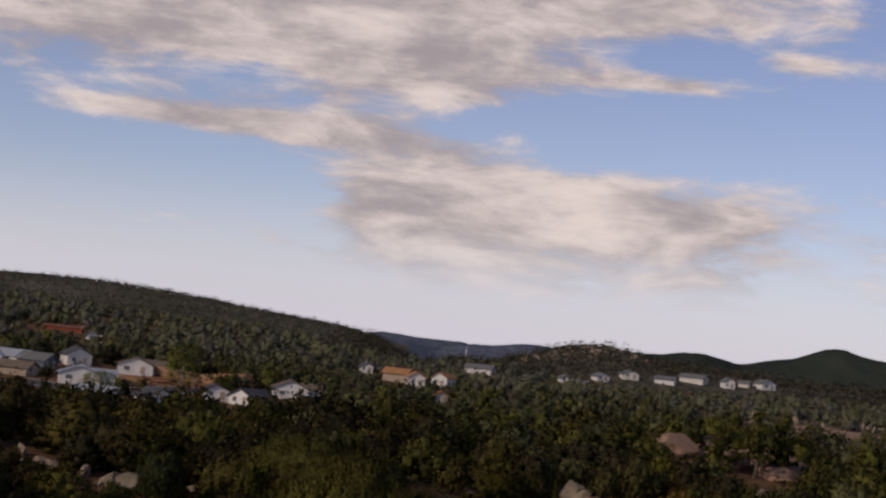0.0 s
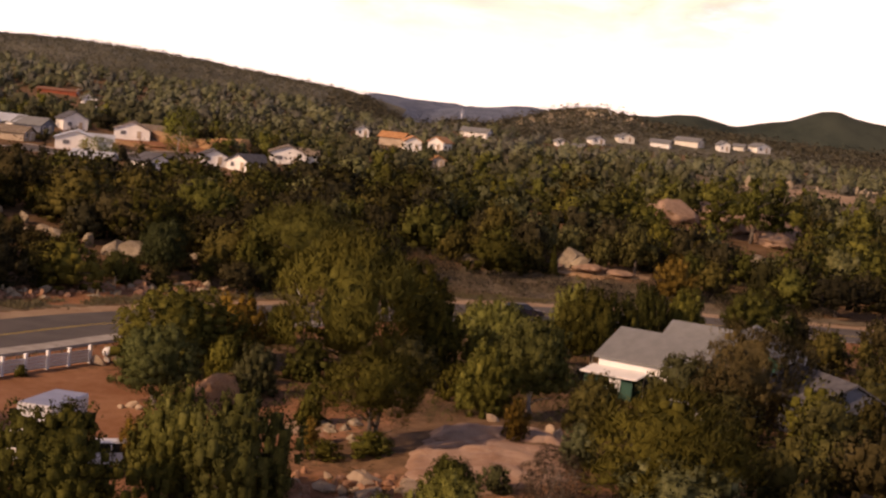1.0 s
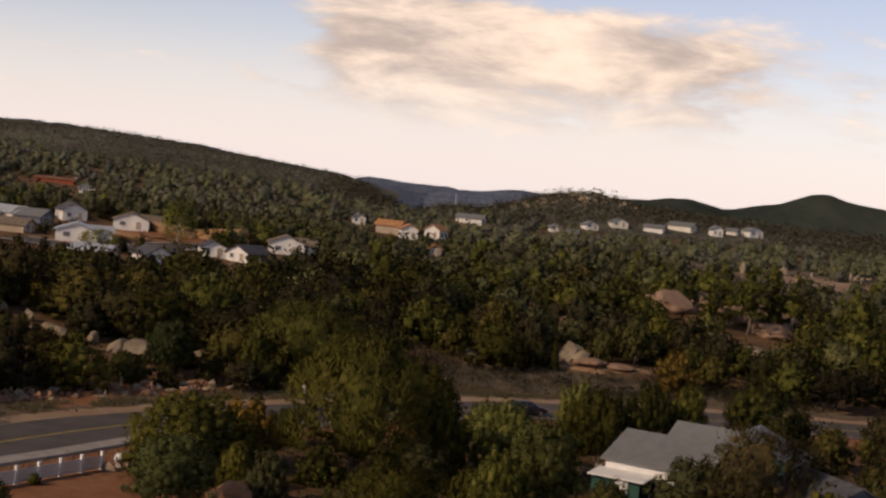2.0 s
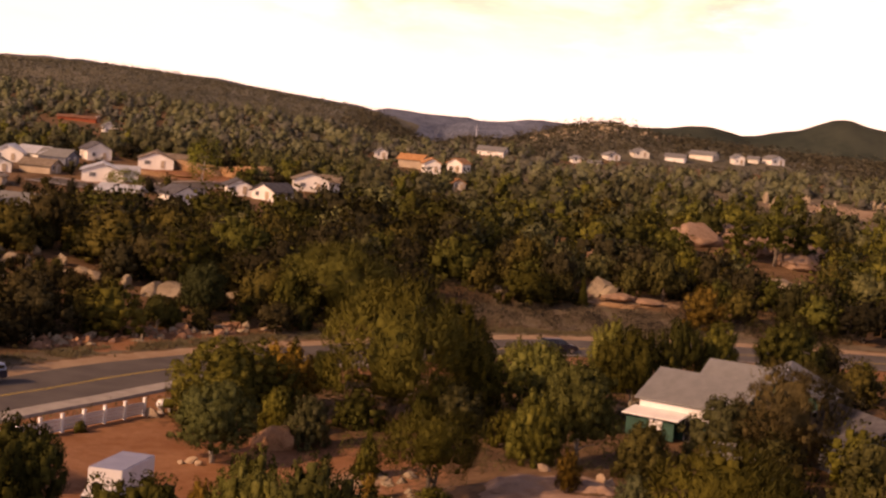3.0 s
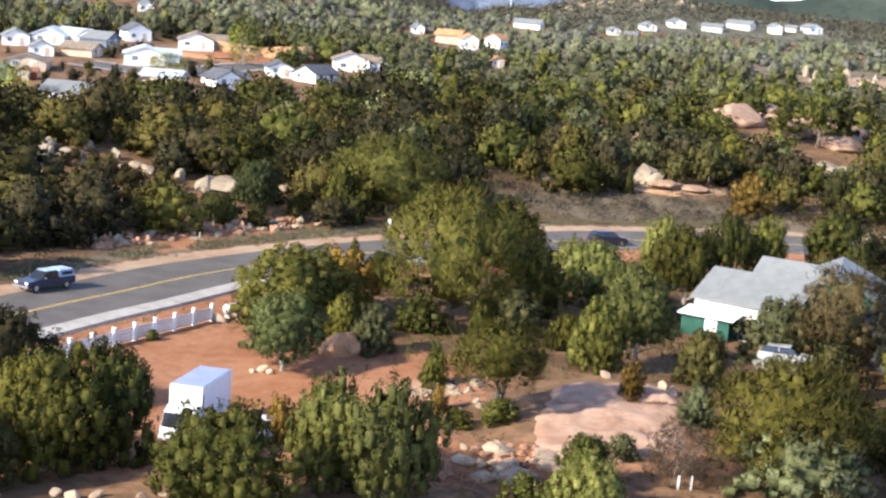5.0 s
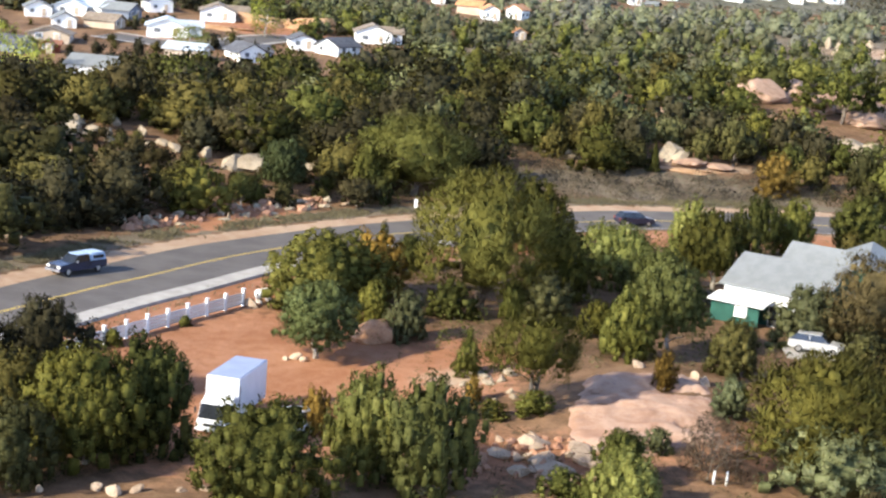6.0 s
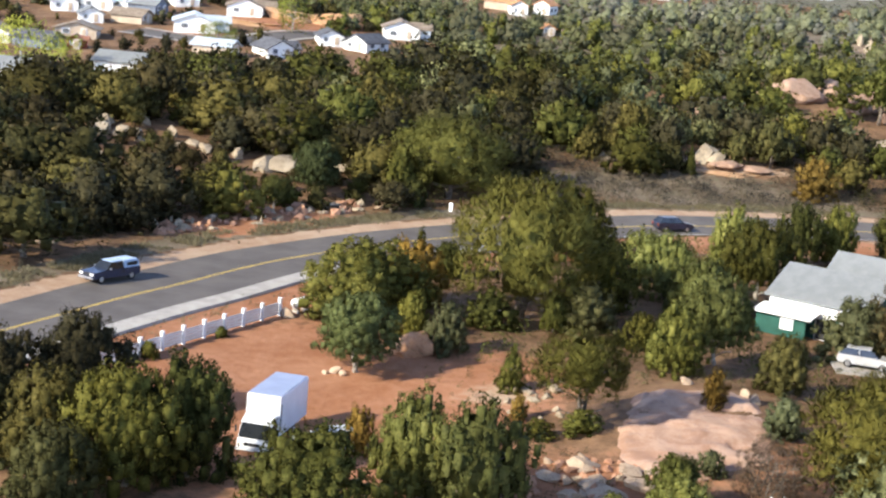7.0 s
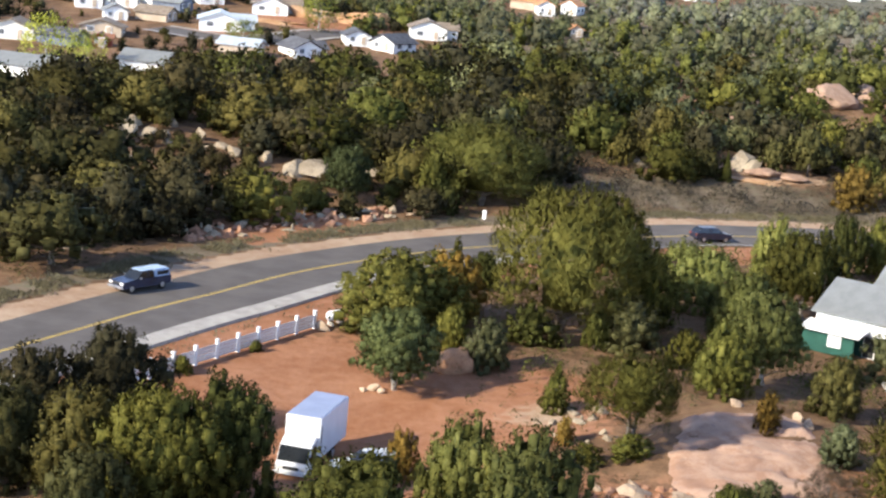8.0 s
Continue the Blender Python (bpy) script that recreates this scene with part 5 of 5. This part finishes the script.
def build_house(row, group, wing, size=0.8):
    x, y, turn, w, d, eave, rise, wall, roof, label = row
    w, d, eave, rise = w * size, d * size, eave * (size - 0.2), rise * size
    z = ground_at(x, y)
    house = thing("house", label, "house", group, at=pose(x, y, z, 0, 0, turn))
    m = gable(house, w, d, eave, rise, wall, roof, (0, 0, 0, 0))
    front = -d / 2
    opening(house, m, "window", -w * 0.24, 0.6, w * 0.16, 0.8, front)
    opening(house, m, "door", w * 0.2, 0.0, 0.85, 1.5, front, TAN)
    side = m @ pose(0, 0, 0, 0, 0, 90)
    for k in (-0.25, 0.2):
        opening(house, side, "window", k * d, 0.6, 1.2, 0.75, -w / 2)
    if wing:
        gable(house, w * 0.72, d * 0.5, eave * 0.95, rise * 0.75, wall, roof, (w * 0.55, d * 0.15, 0, 90))
    return house


def build_village():
    for k, row in enumerate(HOUSE_ROWS):
        build_house(row, "village houses", k in (0, 1, 2, 6, 8, 12))
    for row in VILLAGE_MORE:
        build_house(row, "hill houses", False)
    for row in FAR_ROW:
        build_house(row, "far houses", False, 0.68)
    # the street between the houses
    line = spline([(-88, 297), (-74, 292), (-66, 299), (-61, 312), (-55, 318), (-44, 318)], 2.0)
    t = np.gradient(line, axis=0)
    t /= np.linalg.norm(t, axis=1)[:, None]
    s = np.stack([-t[:, 1], t[:, 0]], 1)

    def strip(o0, o1, lift, mat, name):
        rows = [np.column_stack([line + s * o, height(*(line + s * o).T) + lift]) for o in (o0, o1)]
        k = len(line)
        return mesh_quads(name, np.concatenate(rows), [(i, i + 1, k + i + 1, k + i) for i in range(k - 1)], mat)

    street = tagged(new("street", strip(-3.5, 3.5, 0.12, ASPHALT, "street")), "grey village street between the houses", "street", kind="structure")
    part("kerb", strip(3.5, 4.6, 0.22, CONCRETE, "kerb"), street, "pale concrete kerb")
    part("kerb", strip(-4.6, -3.5, 0.22, CONCRETE, "kerb"), street, "pale concrete kerb")


def build_green_house():
    """The house by the slab: two wings under grey shingles, a white awning and dark green walls."""
    ox, oy = 19.3, 143.6
    z = ground_at(ox, oy) - 0.1
    house = thing("house", "dark green house with a weathered grey shingle roof and white awning", "house", at=pose(ox, oy, z, 0, 0, -30.6))
    gable(house, 8.4, 9.0, 3.3, 2.0, GREEN_WALL, ROOF_GREY, (0.4, 0, 0, 90), 0.5, label="weathered grey shingle slope")
    part("fascia", mesh_bm("fascia", box_bm(9.4, 0.16, 1.25, (0.5, -4.32, 2.0)), WHITE, 0.03, 1), house, "wide white wall band under the eaves")
    bm = prism_bm([(-6.7, 1.95), (-4.4, 2.35), (-4.4, 2.48), (-6.7, 2.08)], -4.7, 0.7)
    part("awning", mesh_bm("awning", bm, WHITE, 0.02, 1), house, "sloping white porch awning")
    part("porch_wall", mesh_bm("porch_wall", box_bm(4.6, 0.14, 1.95, (-2.2, -6.1, 0.1)), GREEN_WALL, 0.01, 1), house)
    opening(house, pose(0, 0, 0), "window", -1.6, 0.85, 1.0, 0.85, -6.18, WHITE)
    opening(house, pose(0, 0, 0), "door", 0.75, 0.1, 0.9, 1.75, -4.26, PLASTIC)
    opening(house, pose(0, 0, 0), "window", 3.2, 0.8, 1.4, 1.0, -4.26)
    gable(house, 6.0, 5.6, 3.9, 1.9, GREEN_WALL, ROOF_GREY, (0.2, 7.1, 0, 90), 0.4, label="higher grey shingle slope")
    gable(house, 9.0, 12.5, 3.5, 2.1, GREEN_WALL, ROOF_GREY, (3.9, 9.3, 0, 18.6), 0.5, label="long grey shingle slope of the wing")
    pile = thing("woodpile", "stack of brown firewood beside the house", "woodpile", at=pose(12.6, 147.4, ground_at(12.6, 147.4), 0, 0, -36))
    rnd = random.Random(77)
    for k in range(26):
        lx, lz = -1.5 + (k % 9) * 0.38 + 0.12 * (k // 9), 0.18 + 0.36 * (k // 9)
        r = rnd.uniform(0.15, 0.2)
        v, f = tube([(lx, -0.6 - rnd.uniform(0, 0.2), lz), (lx, 0, lz + 0.02), (lx, 0.6 + rnd.uniform(0, 0.2), lz)], [r, r, r * 0.95], 8)
        part("log", mesh_of("log", v, f, BARK), pile)
    ox, oy = 31.2, 133.5
    shed = thing("outbuilding", "outbuilding with a dark blue-grey roof half hidden by trees", "house", at=pose(ox, oy, ground_at(ox, oy), 0, 0, 18))
    mm = gable(shed, 6.5, 9.5, 3.0, 1.7, SLATE, ROOF_DARK, (0, 0, 0, 0))
    opening(shed, mm, "door", 0.5, 0.0, 1.0, 2.0, -4.75, WHITE)
    patio = mesh_bm("patio", box_bm(6.0, 4.5, 0.35, (20.6, 130.4, ground_at(20.6, 130.4) - 0.15)), CONCRETE, 0.03, 1)
    tagged(new("patio", patio), "pale concrete patio slab in front of the house", "patio")


# ---- fence ----
def build_fence():
    fence = thing("fence", "white ranch rail fence along the yard", "fence")
    a, b = np.array([-37.8, 106.0]), np.array([-27.5, 129.1])
    k = 11
    pts = [a + (b - a) * i / (k - 1) for i in range(k)]
    post = mesh_bm("post", box_bm(0.26, 0.24, 1.5), VINYL, 0.015, 1)
    cap_bm = box_bm(0.3, 0.28, 0.05, (0, 0, 1.5))
    cap = mesh_bm("cap", cap_bm, VINYL, 0.015, 1)
    turn = math.degrees(math.atan2(b[1] - a[1], b[0] - a[0]))
    span = float(np.linalg.norm(b - a)) / (k - 1)
    rail = mesh_bm("rail", box_bm(span - 0.16, 0.05, 0.22), RAIL, 0.01, 1)
    for i, (x, y) in enumerate(pts):
        p = part("post", post, fence, at=pose(x, y, ground_at(x, y) - 0.12, 0, 0, turn))
        part("cap", cap, p)
        if i + 1 < k:
            mx, my = (pts[i] + pts[i + 1]) / 2
            for h in (0.08, 0.34, 0.60, 0.86):
                part("rail", rail, fence, at=pose(mx, my, ground_at(mx, my) + h, 0, 0, turn))
    tank = thing("propane_tank", "white rounded tank behind the fence end", "tank", at=pose(-26.1, 131.0, ground_at(-26.1, 131.0), 0, 0, 60))
    bm = bmesh.new()
    bmesh.ops.create_uvsphere(bm, u_segments=20, v_segments=12, radius=0.42)
    for v in bm.verts:
        v.co = Vector((v.co.x + (0.65 if v.co.x > 0 else -0.65), v.co.y, v.co.z + 0.75))
    part("shell", mesh_bm("shell", bm, WHITE), tank)
    for px in (-0.6, 0.6):
        part("foot", mesh_bm("foot", box_bm(0.12, 0.7, 0.35, (px, 0, -0.05)), CONCRETE, 0.01, 1), tank)
    sign = thing("marker_post", "short white roadside marker post with dark back", "marker", at=pose(-17.9, 180.3, ground_at(-17.9, 180.3), 0, 0, -15))
    part("board", mesh_bm("board", box_bm(0.42, 0.07, 1.0, (0, -0.05, 0.12)), WHITE, 0.02, 1), sign)
    part("stake", mesh_bm("stake", box_bm(0.12, 0.1, 1.2, (0.05, 0.05, -0.1)), PLASTIC, 0.01, 1), sign)
    for x, y in ((8.7, 93.4), (9.5, 93.6)):
        pipe = tagged(new("white_pipe", mesh_of("white_pipe", *tube([(0, 0, -0.2), (0, 0, 0.4), (0.02, 0, 0.8)], [0.08, 0.08, 0.07], 10), VINYL, True)), "short white standing pipe among shrubs", "pipe", "white pipes")
        pipe.matrix_basis = pose(x, y, ground_at(x, y))


# ---- vehicles ----
def wheel(parent, x, y, r, wide):
    tyre_v, tyre_f = tube([(x - wide / 2, y, r), (x - wide / 2 + 0.03, y, r), (x + wide / 2 - 0.03, y, r), (x + wide / 2, y, r)], [r * 0.86, r, r, r * 0.86], 20)
    w = part("wheel", mesh_of("wheel", tyre_v, tyre_f, TYRE), parent)
    out = x + (wide / 2 + 0.005) * (1 if x > 0 else -1)
    rim_v, rim_f = tube([(out - 0.02, y, r), (out + 0.02, y, r)], [r * 0.62, r * 0.55], 14)
    part("rim", mesh_of("rim", rim_v, rim_f, STEEL), w)


def cabin_bm(profile, half, inset):
    """A greenhouse: the profile pushed across, narrower to the top."""
    bm = prism_bm(profile, -half, half)
    lo = min(z for _, z in profile)
    hi = max(z for _, z in profile)
    for v in bm.verts:
        v.co.x *= 1 - inset * (v.co.z - lo) / (hi - lo)
    return bm


def build_pickup():
    car = thing("pickup_truck", "dark navy pickup with a pale blue bed topper on the road", "car", at=pose(-43.3, 134.3, ground_at(-43.3, 134.3) + 0.05, 0, 0, -31.5))
    body = [(-2.65, 0.42), (-2.68, 0.75), (-2.55, 0.98), (-1.15, 1.08), (-1.0, 1.08), (2.6, 1.08), (2.68, 1.0), (2.68, 0.45), (1.9, 0.38), (-1.9, 0.36)]
    part("body", mesh_bm("body", prism_bm(body, -0.93, 0.93), NAVY, 0.06, 2), car)
    part("windows", mesh_bm("windows", cabin_bm([(-1.2, 1.06), (-0.45, 1.66), (0.72, 1.68), (0.8, 1.06)], 0.86, 0.16), GLASS, 0.04, 2), car)
    part("roof", mesh_bm("roof", box_bm(1.38, 1.15, 0.07, (0, 0.12, 1.65)), TOPPER, 0.03, 2), car, "pale blue cab roof")
    part("bed_topper", mesh_bm("bed_topper", cabin_bm([(0.82, 1.08), (0.86, 1.72), (2.45, 1.72), (2.64, 1.08)], 0.88, 0.12), TOPPER, 0.05, 2), car, "pale blue fibreglass topper")
    for s in (-1, 1):
        part("side_window", mesh_bm("side_window", box_bm(0.03, 1.25, 0.32, (s * 0.86, 1.7, 1.22)), GLASS, 0.01, 1), car)
        part("pillar", mesh_bm("pillar", box_bm(0.05, 0.09, 0.55, (s * 0.78, 0.1, 1.1)), NAVY, 0.01, 1), car)
        part("mirror", mesh_bm("mirror", box_bm(0.2, 0.1, 0.16, (s * 1.02, -0.85, 1.1)), STEEL, 0.03, 1), car)
        part("headlight", mesh_bm("headlight", box_bm(0.42, 0.06, 0.2, (s * 0.66, -2.66, 0.72)), AMBER, 0.02, 1), car, "pale headlight")
    part("bumper", mesh_bm("bumper", box_bm(1.86, 0.16, 0.2, (0, -2.74, 0.42)), STEEL, 0.04, 2), car, "bright front bumper")
    part("grille", mesh_bm("grille", box_bm(0.86, 0.05, 0.24, (0, -2.67, 0.7)), PLASTIC, 0.01, 1), car)
    part("rear_bumper", mesh_bm("rear_bumper", box_bm(1.8, 0.14, 0.18, (0, 2.74, 0.45)), STEEL, 0.04, 2), car)
    for sx in (-0.82, 0.82):
        for sy in (-1.75, 1.65):
            wheel(car, sx, sy, 0.36, 0.24)


def build_car(name, label, x, y, turn, paint, lift=0.05):
    car = thing(name, label, "car", at=pose(x, y, ground_at(x, y) + lift, 0, 0, turn))
    body = [(-2.2, 0.4), (-2.26, 0.66), (-2.1, 0.86), (-1.0, 1.0), (2.15, 1.02), (2.26, 0.9), (2.26, 0.42), (1.7, 0.3), (-1.7, 0.3)]
    part("body", mesh_bm("body", prism_bm(body, -0.9, 0.9), paint, 0.07, 2), car)
    part("windows", mesh_bm("windows", cabin_bm([(-1.15, 0.98), (-0.4, 1.52), (1.6, 1.56), (2.15, 1.0)], 0.84, 0.2), GLASS, 0.05, 2), car)
    part("roof", mesh_bm("roof", box_bm(1.3, 1.95, 0.07, (0, 0.62, 1.51)), paint, 0.03, 2), car)
    for s in (-1, 1):
        part("headlight", mesh_bm("headlight", box_bm(0.4, 0.06, 0.16, (s * 0.62, -2.22, 0.66)), AMBER, 0.02, 1), car)
        part("tail_light", mesh_bm("tail_light", box_bm(0.3, 0.06, 0.22, (s * 0.68, 2.25, 0.72)), RED_WOOD, 0.02, 1), car, "red tail light")
        part("mirror", mesh_bm("mirror", box_bm(0.18, 0.1, 0.13, (s * 0.97, -0.8, 1.0)), paint, 0.03, 1), car)
        part("pillar", mesh_bm("pillar", box_bm(0.05, 0.08, 0.5, (s * 0.77, 0.55, 1.0)), paint, 0.01, 1), car)
    for sx in (-0.8, 0.8):
        for sy in (-1.38, 1.35):
            wheel(car, sx, sy, 0.33, 0.21)


def build_box_truck():
    tx, ty = -22.45, 98.4
    t = thing("box_truck", "white box truck parked on bare red earth", "truck", at=pose(tx, ty, ground_at(tx, ty) - 0.05, 0, 0, -8.5))
    part("box", mesh_bm("box", box_bm(2.3, 5.4, 2.62, (0, 1.9, 0.88)), TRUCK_WHITE, 0.05, 2), t, "white cargo box")
    # thin sheet added over the roof; its colour holds the sky's blue light
    part("roof_panel", mesh_bm("roof_panel", box_bm(2.2, 5.3, 0.03, (0, 1.9, 3.5)), ROOF_SKY_BLUE, 0.01, 1), t, "box roof with the sky's blue light in its colour")
    cab = [(-0.86, 0.5), (-0.86, 2.38), (-1.25, 2.34), (-1.95, 1.98), (-2.45, 1.06), (-2.62, 0.92), (-2.66, 0.45)]
    part("cab", mesh_bm("cab", prism_bm(cab, -1.02, 1.02), TRUCK_WHITE, 0.06, 2), t)
    bm = prism_bm([(-1.98, 1.93), (-2.43, 1.1), (-2.48, 1.1), (-2.03, 1.95)], -0.96, 0.96)
    part("windscreen", mesh_bm("windscreen", bm, GLASS), t, "dark windscreen")
    for s in (-1, 1):
        part("side_window", mesh_bm("side_window", prism_bm([(-1.05, 1.2), (-1.05, 2.0), (-1.85, 1.9), (-2.25, 1.2)], s * 1.0, s * 1.03), GLASS), t)
        part("mirror", mesh_bm("mirror", box_bm(0.12, 0.1, 0.42, (s * 1.28, -2.15, 1.3)), PLASTIC, 0.02, 1), t)
        part("headlight", mesh_bm("headlight", box_bm(0.36, 0.06, 0.2, (s * 0.74, -2.66, 0.66)), AMBER, 0.02, 1), t)
        part("side_trim", mesh_bm("side_trim", box_bm(0.03, 0.12, 1.5, (s * 1.155, -0.66, 1.5)), PLASTIC, 0.005, 1), t, "dark gap beside the box front")
    part("grille", mesh_bm("grille", box_bm(1.0, 0.05, 0.2, (0, -2.66, 0.66)), PLASTIC, 0.01, 1), t)
    part("bumper", mesh_bm("bumper", box_bm(2.1, 0.2, 0.24, (0, -2.7, 0.36)), TRUCK_WHITE, 0.05, 2), t)
    part("chassis", mesh_bm("chassis", box_bm(0.9, 6.2, 0.25, (0, 0.7, 0.55)), PLASTIC, 0.02, 1), t)
    part("lettering", mesh_bm("lettering", box_bm(0.5, 0.012, 0.07, (-0.3, -0.812, 3.05)), PLASTIC_GREY), t, "grey bar of lettering")
    part("lettering", mesh_bm("lettering", box_bm(0.62, 0.012, 0.06, (0.22, -0.812, 2.92)), PLASTIC_GREY), t, "grey bar of lettering")
    for sx in (-0.88, 0.88):
        for sy in (-1.75, 2.4):
            wheel(t, sx, sy, 0.42, 0.3)


ROOF_SKY_BLUE = mat_plain("sky_tinted_roof_sheet", (0.20, 0.235, 0.34), (0.25, 0.285, 0.40), 0.6, 0.5, bump=0.05)
PLASTIC_GREY = mat_plain("grey_lettering", (0.38, 0.40, 0.43), (0.46, 0.48, 0.5), 2.0, 0.6)

build_rocks()
build_slab()
build_tree_kinds()
build_trees()
build_woods()
build_village()


def build_mast():
    x, y = -16.6, 560.0
    mast = thing("radio_mast", "thin grey radio mast in the valley", "mast", at=pose(x, y, ground_at(x, y)))
    part("pole", mesh_of("pole", *tube([(0, 0, -0.5), (0, 0, 3), (0, 0, 6.5)], [0.2, 0.16, 0.1], 8), STEEL, True), mast)
    for h in (4.8, 5.8):
        part("arm", mesh_bm("arm", box_bm(1.6, 0.12, 0.12, (0, 0, h)), STEEL), mast)


build_mast()
build_green_house()
build_fence()
build_pickup()
build_car("estate_car", "blue-black estate car driving on the road", 7.0, 182.2, -64 + 180, BLACK_BLUE)
build_car("parked_car", "white car half hidden behind a juniper", -18.4, 97.6, -65, TRUCK_WHITE, 0.0)
build_car("parked_car", "pale silver car parked on the patio behind a shrub", 20.2, 130.4, 75, SILVER, 0.22)
build_box_truck()
